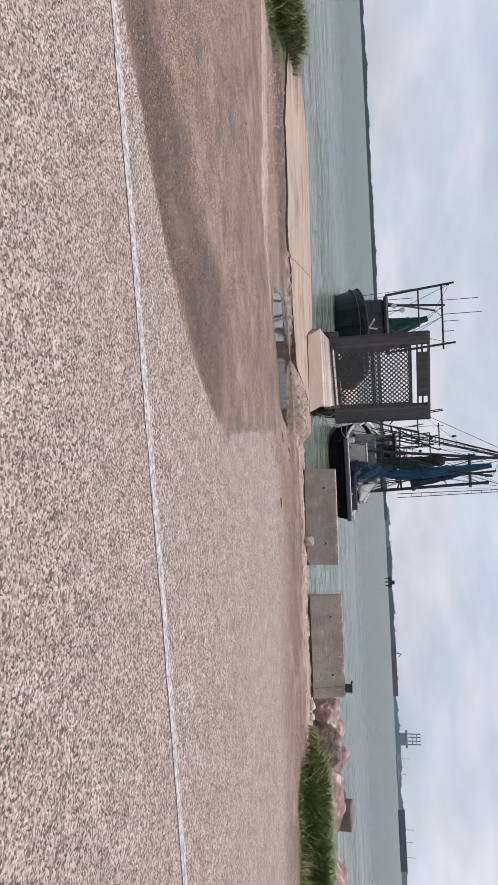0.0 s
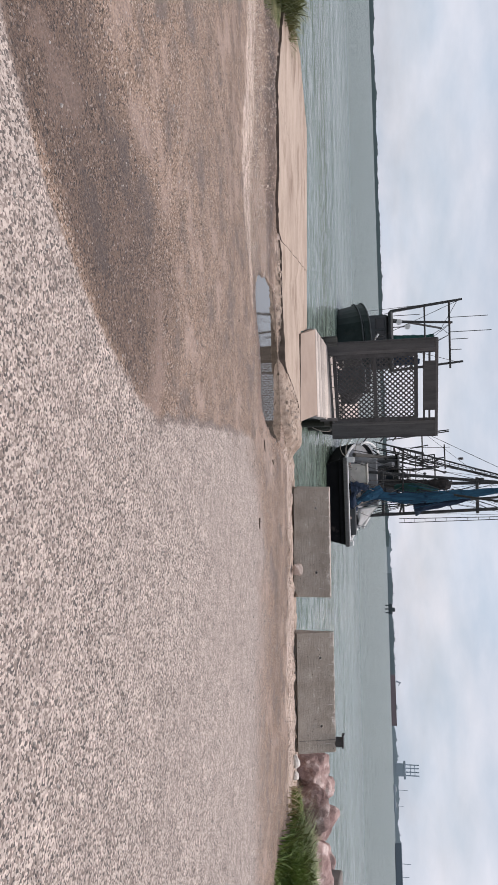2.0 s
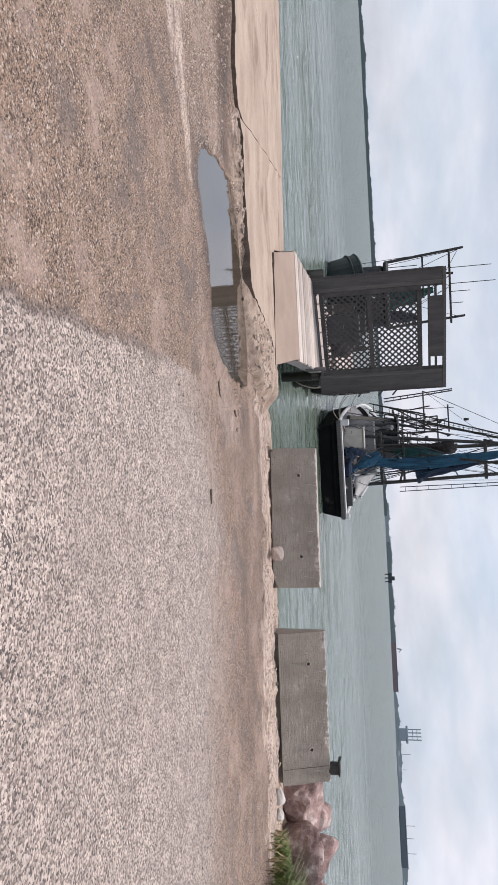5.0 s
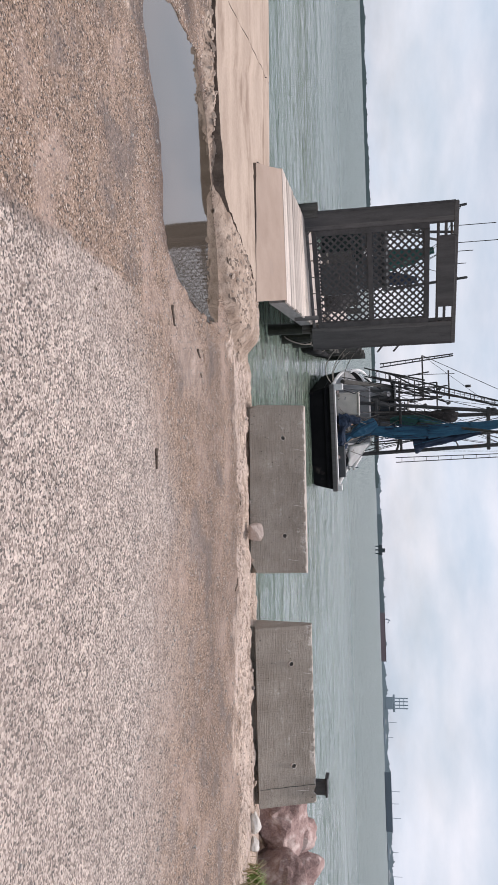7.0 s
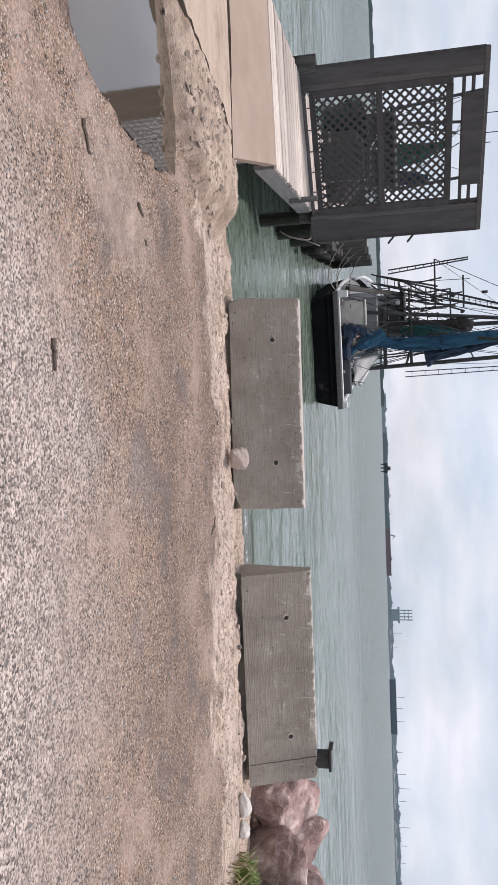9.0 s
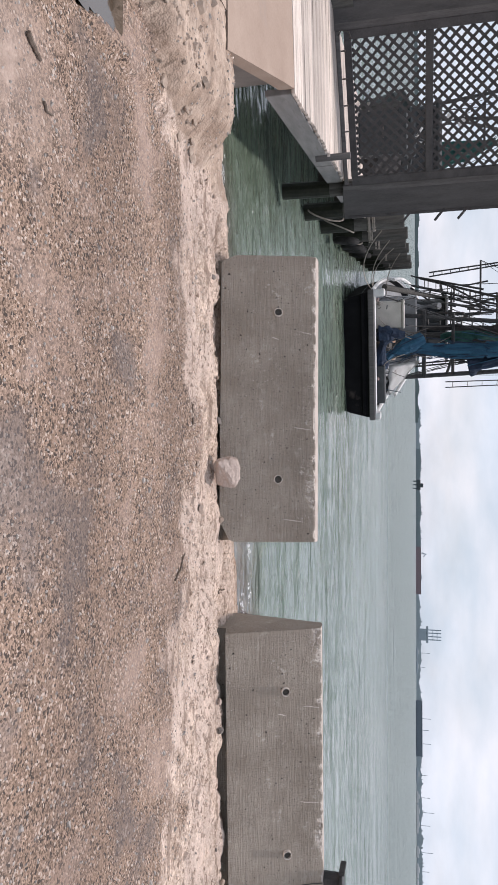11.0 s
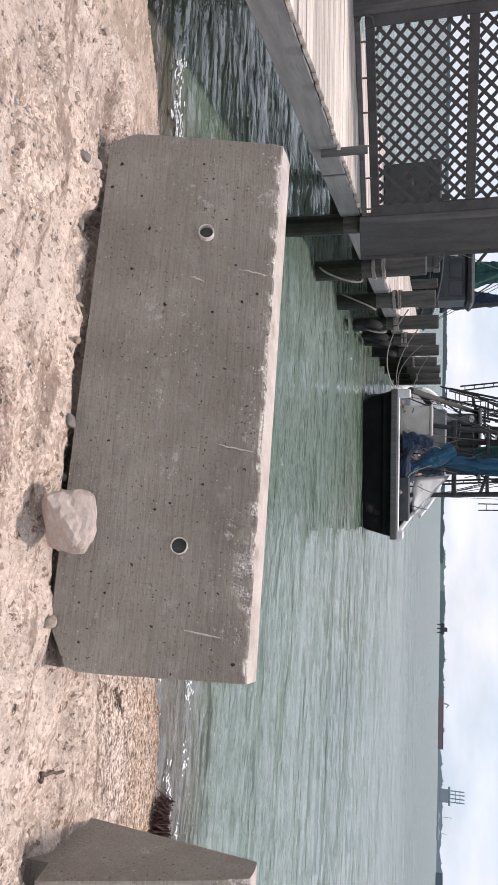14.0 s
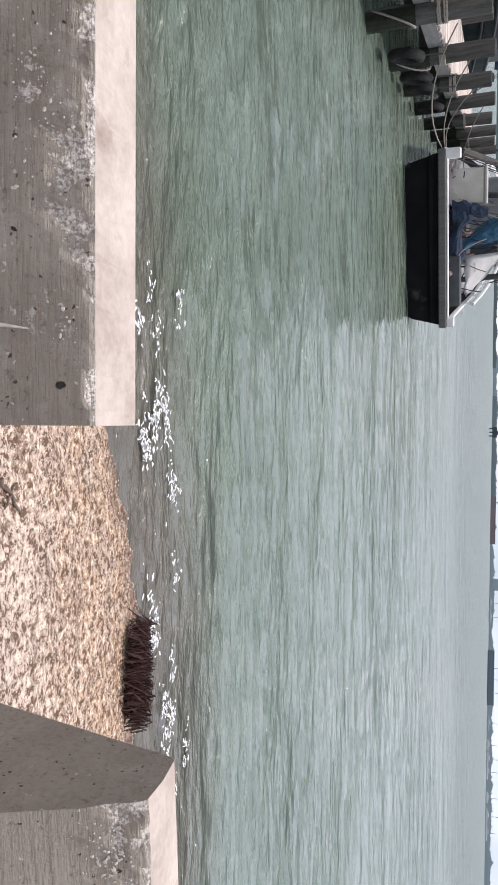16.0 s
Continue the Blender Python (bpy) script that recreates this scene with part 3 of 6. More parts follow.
def puddle_e(x, y):
    """Below 1 inside the puddle's hollow."""
    xw = x + 0.05 * fbm(x, y, 0.28, 4.0)
    lo, hi = np.interp(xw, PUD_X, PUD_NEAR), np.interp(xw, PUD_X, PUD_FAR)
    past = np.maximum(PUD_X[0] - xw, 0) + np.maximum(xw - PUD_X[-1], 0)
    return np.abs(y - (lo + hi) / 2 + 0.05 * fbm(x, y, 0.5, 6.0)) / np.maximum((hi - lo) / 2, 0.02) + past * 8


def slab_near(x):
    """The broken near edge of the shore slab."""
    return np.interp(x, [-13, -11.8, -9.6, -8.3, -7.35, -6.75, -6.5, -5.6, -5.0, -4.4, -3.9, -3.5, -3.3], [14.9, 14.75, 14.15, 14.3, 14.45, 14.75, 15.05, 15.13, 15.28, 15.42, 15.62, 15.95, 16.4])


def slab_top(x, y):
    k = np.interp(x, [-8.0, -6.5], [0.03, 0.065])
    return -0.192 + k * np.minimum(y - 16.9, 0.0) - 0.008 * np.minimum(x + 5.5, 0)


def ground_z(x, y):
    z = np.interp(y, [-400, -5, 5, 7.6, 10.5, 13, 17.5, 30], [0.0, 0.0, 0.0, -0.084, -0.27, -0.405, -0.465, -0.48])
    s = y - shore_y(x)
    fall = np.interp(x, [-3.9, -2.4, 0, 1, 60], [0.30, 0.275, 0.230, 0.214, 0.25])
    z = z - np.where(s > 0, s * fall + 0.05 * smooth(0.0, 0.15, s), 0.0)
    # low bank with plants
    z = z + 0.16 * smooth(3.6, 5.2, x) * smooth(15.2, 16.4, y) * (1 - smooth(17.6, 18.6, y))
    near = smooth(-14, -12, x) * (1 - smooth(9, 12, x)) * smooth(-4, 0, y)
    z = z + near * (0.010 * fbm(x, y, 1.3, 1.0) + 0.004 * fbm(x, y, 0.25, 2.0)) * smooth(4.0, 6.5, y)
    rough = smooth(16.3, 17.3, y) * smooth(-4.2, -3.6, x)
    z = z + near * rough * (0.014 * fbm(x, y, 0.30, 7.0) + 0.010 * fbm(x, y, 0.09, 9.0))
    # crumbling lip of the hard standing above the beach
    lip = np.exp(-((s + 0.35 + 0.22 * fbm(x, y, 0.6, 5.0)) / 0.08) ** 2) * smooth(-4.0, -3.4, x) * (1 - smooth(2.8, 3.4, x))
    lip2 = np.exp(-((s + 0.95 + 0.25 * fbm(x, y, 0.5, 25.0)) / 0.05) ** 2) * smooth(-3.9, -3.3, x) * smooth(-0.9, -1.6, x)
    z = z - 0.06 * lip - 0.045 * lip2
    crust = smooth(16.6, 17.2, y) * smooth(-4.1, -3.6, x) * smooth(3.2, 2.6, x) * smooth(1.4, 0.6, s)
    steps = np.round(2.2 * fbm(x, y, 0.62, 33.0) + 0.5 * fbm(x, y, 0.13, 35.0))
    z = z + crust * (0.013 * steps + 0.006 * np.round(2.0 * fbm(x, y, 0.17, 37.0)))
    # dirt banked against the broken slab
    edge_y = slab_near(x)
    bank = smooth(1.0, 0.1, edge_y - y) * smooth(-5.5, -6.4, x) * smooth(-13.5, -12.5, x)
    z = np.where(y < edge_y + 0.3, z + bank * np.maximum(slab_top(x, y) - 0.012 - 0.03 * (0.5 + 0.5 * fbm(x, y, 0.45, 31.0)) - z, 0), z)
    # scour under the front of the barriers
    foot = np.where(x < 0.35, 17.825, 17.885 + 0.075 * (x - 0.7))
    span_x = np.maximum(smooth(-2.55, -2.35, x) * smooth(0.05, -0.12, x), smooth(0.55, 0.72, x) * smooth(3.1, 2.9, x))
    z = z - 0.06 * span_x * (0.6 + 0.6 * fbm(x, y, 0.3, 27.0)) * np.exp(-((y - foot) / (0.045 + 0.025 * fbm(x, y, 0.2, 21.0))) ** 2)
    bank = np.exp(-((y - foot + 0.105) / 0.05) ** 2) * span_x
    z = z + bank * 0.03 * (0.5 + 0.8 * fbm(x, y, 0.16, 29.0))
    # older apron, crumbling from the pad towards the puddle
    line = np.interp(x, [-7.0, -5.6, -5.0, -4.15, -3.3, -3.0, -2.8], [14.75, 14.85, 15.10, 15.42, 15.72, 16.3, 17.2])
    q = y - line + 0.07 * fbm(x, y, 0.35, 11.0) + 0.05 * fbm(x, y, 0.11, 13.0)
    apron = smooth(0.0, 0.10, q) * smooth(-6.9, -6.3, x) * smooth(-2.85, -3.25, x) * (1 - smooth(17.15, 17.5, y))
    under = smooth(0.0, 0.10, -4.4 + 0.33 * (y - 15.42) - x) * smooth(-0.02, 0.05, y - slab_near(x))
    top = slab_top(x, y) - 0.012 - 0.07 * under - 0.035 * smooth(0.16, 0.0, q) + 0.010 * fbm(x, y, 0.22, 15.0) + 0.011 * np.round(1.8 * fbm(x * 0.6, y, 0.4, 17.0)) + 0.008 * fbm(x, y, 0.07, 19.0)
    z = z + apron * np.maximum(top - z, 0)
    # open joint along the slab's broken edge
    z = z - 0.16 * np.exp(-((y - slab_near(x) + 0.03) / 0.036) ** 2) * smooth(-13.6, -12.8, x) * smooth(-4.35, -4.7, x)
    e = puddle_e(x, y)
    hollow = 1 - smooth(0.75, 1.25, e)
    z = z * (1 - hollow) + (PUDDLE_Z - 0.045) * hollow
    rim = PUDDLE_Z + 0.018 * smooth(1.0, 1.3, e)
    z = np.where((e > 1.0) & (e < 2.6), np.maximum(z, rim), z)
    return np.maximum(z, -2.4)


def span(a, b, step):
    return list(np.arange(a, b, step))


def build_ground():
    xs = np.array([-600, -250, -120, -60, -35, -25, -20] + span(-17, -12, 0.25) + span(-12, -7.5, 0.10) + span(-7.5, -5, 0.05) + span(-5, 4, 0.036) + span(4, 9, 0.12) + span(9, 13, 0.5) + [14, 18, 25, 40, 80, 200, 600])
    ys = np.array([-600, -200, -80, -30, -12] + span(-6, 2, 0.5) + span(2, 13, 0.11) + span(13, 14.6, 0.06) + span(14.6, 20.6, 0.036) + span(20.6, 24, 0.3) + [24.5, 26, 30])
    X, Y = np.meshgrid(xs, ys)
    Z = ground_z(X, Y)
    nx, ny = len(xs), len(ys)
    verts = np.stack([X.ravel(), Y.ravel(), Z.ravel()], 1)
    i = np.arange(nx * ny).reshape(ny, nx)
    faces = np.stack([i[:-1, :-1].ravel(), i[:-1, 1:].ravel(), i[1:, 1:].ravel(), i[1:, :-1].ravel()], 1)
    me = bpy.data.meshes.new("ground")
    me.from_pydata(verts.tolist(), [], faces.tolist())
    me.materials.append(M_GROUND)
    for p in me.polygons:
        p.use_smooth = True
    x, y = X.ravel(), Y.ravel()
    # edge of the hard standing against the dirt
    cut = np.interp(y, [2.0, 3.85, 4.25, 4.76, 5.24, 5.72, 6.53, 7.0, 8.0, 10.5, 12.0, 12.6], [-9, -3.57, -3.05, -2.4, -1.96, -1.68, -1.44, -1.37, -1.59, -2.08, -2.3, -2.35])
    dirt = smooth(0.16, -0.16, x - cut + 0.05 * fbm(x, y, 0.3, 12.0)) * smooth(2.0, 3.4, y - 0.29 * x - 0.0)
    band = smooth(-1.5, 1.0, y - np.interp(x, [-3, -2, -1, 0.7, 1.7, 4, 9], [12.7, 13.1, 13.9, 14.1, 13.7, 13.5, 13.0]) + 0.35 * fbm(x, y, 1.4, 3.0))
    shell = smooth(-0.75, 0.35, y - np.interp(x, [-12, -6, -4, -2.6, -1.9, -1.2, -0.5, 0.3, 1, 3, 8], [14.6, 15.0, 16.3, 16.65, 17.05, 17.3, 17.2, 16.8, 16.95, 17.0, 17.2]) + 0.55 * fbm(x, y, 0.6, 6.0))
    # pale shelly strip in front of the broken slab
    strip = np.exp(-((y - np.interp(x, [-12, -9, -6.8, -6.0, -5.4, -4.9, -4.4], [12.3, 12.0, 11.75, 11.55, 11.75, 12.15, 12.45]) + 0.12 * fbm(x, y, 0.9, 2.0)) / np.interp(x, [-7, -5.5, -4.3], [0.6, 0.45, 0.16])) ** 2) * smooth(-4.0, -4.6, x)
    shell = np.maximum(shell, strip * 0.8)
    ap = smooth(-0.05, 0.10, y - np.interp(x, [-7.0, -5.6, -5.0, -4.15, -3.3, -3.0, -2.8], [14.75, 14.85, 15.10, 15.42, 15.72, 16.3, 17.2])) * smooth(-6.9, -6.3, x) * smooth(-2.7, -3.1, x)
    silt = np.exp(-(((x + 2.35 - 0.25 * (y - 14.2)) / 0.55) ** 2 + ((y - 14.3) / 0.95) ** 2)) * 0.62
    turf = np.maximum(smooth(3.9, 5.0, x + 0.2 * (y - 16)) * smooth(14.2, 15.0, y + 0.2 * fbm(x, y, 0.9, 8.0)), smooth(-10.2, -11.5, x) * smooth(11.5, 12.8, y))
    wet = smooth(np.where(y > 14.9, 1.14, 1.9), 0.9, puddle_e(x, y)) * 0.85
    s = y - shore_y(x)
    gz = ground_z(x, y)
    tide = smooth(-0.66, -0.90, gz) * 0.75
    beach = smooth(-0.48, -0.62, gz) * 0.95
    wet = np.maximum(wet, smooth(-0.90, -1.02, gz) * 0.9)
    # dark damp tracks
    d = x - cut + 0.12 * fbm(x, y, 0.8, 4.0)
    track = smooth(0.05, -0.15, d) * smooth(-2.3, -0.9, d) * smooth(8.2, 6.2, y + 0.25 * d) * smooth(2.6, 3.6, y - 0.29 * x)
    band2 = np.exp(-((y - np.interp(x, [-12, -8, -6, -5], [13.75, 13.9, 14.2, 14.4])) / 0.36) ** 2) * smooth(-5.4, -5.9, x)
    band4 = np.exp(-((y - np.interp(x, [-12, -6.5, -5.3, -4.8, -4.4], [10.6, 10.4, 10.1, 10.6, 11.5]) + 0.3 * fbm(x, y, 1.2, 15.0)) / 0.5) ** 2) * smooth(-4.1, -4.7, x)
    band3 = np.exp(-((y - 15.4 + 0.25 * fbm(x, y, 1.0, 5.0)) / 0.75) ** 2) * smooth(-3.4, -2.4, x) * smooth(3.5, 1.5, x)
    seam = np.exp(-((x - cut - 0.02 + 0.05 * fbm(x, y, 0.3, 12.0)) / 0.04) ** 2) * smooth(6.8, 7.2, y) * smooth(12.2, 10.5, y)
    grit = np.exp(-((y - 16.65 + 0.2 * fbm(x, y, 0.7, 23.0)) / 0.6) ** 2) * smooth(-3.2, -2.4, x) * smooth(1.6, 0.6, x)
    # Shade inside the slab's open joint, painted by way of the wet darkening.
    joint_shade = np.exp(-((y - slab_near(x) + 0.03) / 0.045) ** 2) * smooth(-4.35, -4.7, x)
    wrack = np.clip(np.exp(-((y - np.interp(x, [-0.3, 0.05, 0.4, 0.75, 1.2], [18.0, 18.35, 18.55, 18.42, 18.3]) + 0.09 * fbm(x, y, 0.22, 41.0)) / 0.06) ** 2) * smooth(-0.35, -0.1, x) * smooth(1.3, 0.9, x) * (0.75 + 0.5 * fbm(x, y, 0.09, 43.0)), 0, 1)
    wet = np.maximum.reduce([wet, joint_shade, 0.42 * grit, 0.78 * track, 0.85 * band2, 0.35 * band4, 0.42 * band3, 0.9 * seam])
    for name, val in (("dirt", dirt), ("mud", band), ("silt", silt), ("apron", ap), ("tide", tide), ("beach", beach), ("shell", shell), ("wrack", wrack), ("turf", turf), ("wet", wet)):
        a = me.attributes.new(name, "FLOAT", "POINT")
        a.data.foreach_set("value", np.asarray(val, dtype=np.float32))
    return tagged(new("ground", me), "bleached asphalt, brown dirt and shell gravel shore", "ground", kind="structure")


build_ground()


def build_water():
    xs = np.array([-3000, -1200, -500, -220, -110, -70, -50, -40] + span(-32, -8, 0.5) + span(-8, 6, 0.12) + span(6, 14, 0.4) + [15, 18, 24, 35, 60, 120, 300, 900, 3000])
    ys = np.array(span(14, 18, 0.5) + span(18, 26, 0.08) + span(26, 45, 0.2) + span(45, 80, 0.7) + [82, 86, 92, 100, 115, 140, 200, 320, 600, 1200, 3000])
    X, Y = np.meshgrid(xs, ys)
    near = smooth(-60, -30, X) * smooth(30, 14, X) * smooth(90, 50, Y)
    Z = WATER + near * (0.026 * fbm(X * 0.5, Y * 1.3, 0.9, 1.0, 4) + 0.015 * fbm(X * 0.55, Y * 1.5, 0.33, 3.0, 3))
    nx, ny = len(xs), len(ys)
    verts = np.stack([X.ravel(), Y.ravel(), Z.ravel()], 1)
    i = np.arange(nx * ny).reshape(ny, nx)
    faces = np.stack([i[:-1, :-1].ravel(), i[:-1, 1:].ravel(), i[1:, 1:].ravel(), i[1:, :-1].ravel()], 1)
    me = bpy.data.meshes.new("water")
    me.from_pydata(verts.tolist(), [], faces.tolist())
    me.materials.append(M_WATER)
    for p in me.polygons:
        p.use_smooth = True
    shoal = smooth(0.40, 0.02, WATER - ground_z(X, Y)).ravel()
    # Green near-shore water; the peak at y = 34 paints the boat's dark reflection.
    murk_reflect = (np.interp(Y, [18, 21, 24, 29, 34, 40], [0.75, 0.7, 0.25, 0.30, 0.62, 0.1]) * smooth(6, -1, X)).ravel()
    for name, val in (("shoal", shoal), ("murk_reflect", murk_reflect), ("open", smooth(28, 75, Y).ravel())):
        a = me.attributes.new(name, "FLOAT", "POINT")
        a.data.foreach_set("value", np.asarray(val, dtype=np.float32))
    return tagged(new("water", me), "choppy grey-green harbour water", "water", kind="structure")


build_water()

M_PUDDLE, _nt, _p = node_mat("still_muddy_puddle")
_v = world_place(_nt)
_p.inputs["Base Color"].default_value = (0.075, 0.058, 0.042, 1)
_p.inputs["Roughness"].default_value, _p.inputs["IOR"].default_value = 0.05, 2.0
bump_of(_nt, _p, noise_of(_nt, _v, 9.0, 2), 0.02, 0.02)


def build_puddle():
    bm = bmesh.new()
    bmesh.ops.create_grid(bm, x_segments=76, y_segments=80, size=1.0, matrix=Matrix.Translation((-4.25, 14.3, PUDDLE_Z)) @ Matrix.Diagonal((1.6, 1.7, 1, 1)))
    far = [f for f in bm.faces if puddle_e(f.calc_center_median().x, f.calc_center_median().y) > 1.2]
    bmesh.ops.delete(bm, geom=far, context="FACES")
    return tagged(mesh_ob("puddle", bm, M_PUDDLE), "shallow still puddle on brown dirt", "puddle", kind="structure")


build_puddle()


def build_line():
    bm = bmesh.new()
    a, b = Vector((-14.0, 0.62)), Vector((12.0, 8.22))
    d = (b - a).normalized()
    n = Vector((-d.y, d.x)) * 0.055
    steps, row = 220, []
    rnd = random.Random(3)
    for i in range(steps + 1):
        c = a.lerp(b, i / steps)
        p, q = c + n * rnd.uniform(0.85, 1.1), c - n * rnd.uniform(0.85, 1.1)
        row.append([bm.verts.new((v.x, v.y, float(ground_z(v.x, v.y)) + 0.005)) for v in (p, q)])
    for u, v in zip(row, row[1:]):
        bm.faces.new((u[0], u[1], v[1], v[0]))
    return tagged(mesh_ob("road_marking", bm, M_LINE), "worn white painted road edge line", "road marking", kind="structure")


build_line()

# ---- concrete shore slab and dock pad ----
def build_slab():
    rnd = random.Random(11)
    near = lambda x: float(slab_near(x))
    root = thing("shore_slab", pose(0, 0, 0), "cracked sandy concrete slab capping the shore", "slab", kind="structure")

    def broken(x0, x1):
        xs = [x0 + (x1 - x0) * i / max(1, int(abs(x1 - x0) / 0.09)) for i in range(max(1, int(abs(x1 - x0) / 0.09)) + 1)]
        return [(x, near(x) + rnd.uniform(-0.022, 0.022) + 0.03 * noise.noise(Vector((x * 5, 3, 0)))) for x in xs]

    def panel(pts):
        ob = part("slab_panel", prism(pts, -1.5, lambda x, y: float(slab_top(x, y)) + rnd.uniform(-0.003, 0.003)), M_SLAB, root)
        # Side faces take the dark edge colour, standing for shade in the crack.
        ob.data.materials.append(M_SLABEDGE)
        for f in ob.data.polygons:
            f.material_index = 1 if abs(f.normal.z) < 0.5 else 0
    # the panel before the dock pad, with a long diagonal crack on its far side
    crack = ragged((-6.74, 15.0), (-7.25, 17.1), 0.16, 0.025, rnd) + ragged((-7.25, 17.1), (-7.62, 18.3), 0.2, 0.03, rnd) + [(-7.62, 18.3)]
    panel(broken(-6.70, -4.5) + ragged((-4.40, 15.45), (-3.92, 16.9), 0.09, 0.04, rnd) + ragged((-3.92, 16.935), (-5.57, 16.838), 0.2, 0.006, rnd)
          + [(-5.70, 17.1), (-6.16, 18.28)] + ragged((-6.25, 18.3), (-7.5, 18.3), 0.35, 0.015, rnd) + crack[::-1])
    panel(broken(-9.28, -6.80) + [(x - 0.012, y) for x, y in crack] + ragged((-7.75, 18.3), (-9.28, 18.3), 0.4, 0.02, rnd) + [(-9.28, 18.3)])
    panel(broken(-11.28, -9.288) + [(-9.288, 18.3)] + ragged((-9.4, 18.3), (-11.28, 18.3), 0.4, 0.02, rnd) + [(-11.28, 18.3)])
    panel(broken(-12.6, -11.288) + [(-11.288, 18.3)] + ragged((-11.4, 18.3), (-12.6, 16.6), 0.4, 0.02, rnd))
    return root


build_slab()


def dock(s, w, z):
    """A place on the dock: s along it from the pad's far edge, w to the left of its right edge."""
    return Vector((-4.2 + DX * s - DY * w, 18.62 + DY * s + DX * w, z))


DOCK_TURN = math.degrees(math.atan2(-DX, DY))
DOCK_W = 1.98
DECK = 0.02


def build_pad():
    rnd = random.Random(5)
    root = thing("dock_pad", pose(0, 0, 0), "pinkish concrete approach pad before the dock", "pad", kind="structure")
    a, b = dock(0, 0, 0).xy, dock(0, DOCK_W, 0).xy
    c, d = Vector((-5.55, 16.86)), Vector((-3.66, 16.98))
    ob = part("pad_slab", prism(ragged(d, a, 0.3, 0.006, rnd) + ragged(a, b, 9, 0, rnd) + ragged(b, c, 0.5, 0.01, rnd) + ragged(c, d, 0.16, 0.016, rnd),
                           lambda x, y: -0.13 + 0.11 * ((x + 4.2) * DX + (y - 18.62) * DY), lambda x, y: 0.014 + 0.122 * ((x + 4.2) * DX + (y - 18.62) * DY)), M_PAD, root)
    # The pad's near side is painted dark as the shade of its joint.
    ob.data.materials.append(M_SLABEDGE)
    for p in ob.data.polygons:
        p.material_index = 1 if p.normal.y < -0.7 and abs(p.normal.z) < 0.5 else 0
    f = [dock(-0.02, 0.06, 0).xy, dock(-0.02, DOCK_W - 0.05, 0).xy, Vector((-5.5, 16.95)), Vector((-3.72, 17.05))]
    part("footing", prism(f, -1.7, lambda x, y: -0.135 + 0.11 * ((x + 4.2) * DX + (y - 18.62) * DY)), M_PADSIDE, root, "grey concrete footing under the pad")
    return root


build_pad()


def rubble(count, seed):
    """Broken slab lumps along the crumbling edge between puddle and pad."""
    rnd = random.Random(seed)
    line = [(-2.9, 17.3), (-3.0, 16.6), (-3.4, 15.9), (-4.2, 15.5), (-5.2, 15.12), (-6.4, 14.9), (-8.2, 14.2), (-10.5, 14.1)]
    for k in range(count):
        i = min(int(rnd.random() ** 1.3 * (len(line) - 1)), len(line) - 2)
        p = Vector(line[i]).lerp(Vector(line[i + 1]), rnd.random()) + Vector((rnd.gauss(0, 0.07), rnd.gauss(0, 0.06)))
        s = rnd.uniform(0.02, 0.06)
        bm = rock_bm((s, s * rnd.uniform(0.6, 1), s * rnd.uniform(0.25, 0.4)), seed + k, 2)
        ob = mesh_ob("concrete_lump", bm, M_RUBBLE)
        ob.matrix_world = pose(p.x, p.y, float(ground_z(p.x, p.y)) + s * 0.2, rnd.uniform(-15, 15), rnd.uniform(-15, 15), rnd.uniform(0, 360))
        tagged(ob, "small broken lump of sandy concrete on the dirt", "concrete lump", "lumps of the crumbling edge")


rubble(40, 300)


def foot_rubble(seed):
    """Small broken pieces along the foot of the barriers."""
    rnd = random.Random(seed)
    for k in range(26):
        x = rnd.choice((rnd.uniform(-2.4, -0.1), rnd.uniform(0.7, 2.9)))
        y = 17.72 + (0.05 if x > 0.5 else 0.0) + rnd.gauss(0, 0.03) + max(0, x - 0.7) * 0.07
        s = rnd.uniform(0.015, 0.05)
        ob = mesh_ob("concrete_lump", rock_bm((s, s * 0.7, s * 0.5), seed + k, 2), rnd.choice((M_RUBBLE, M_STONE, M_PADSIDE)))
        ob.matrix_world = pose(x, y, float(ground_z(x, y)) + s * 0.25, rnd.uniform(-20, 20), rnd.uniform(-20, 20), rnd.uniform(0, 360))
        tagged(ob, "small broken lump at the foot of a barrier", "concrete lump", "lumps of the crumbling edge")


foot_rubble(900)

# ---- concrete barriers ----
BAR_L = 2.352


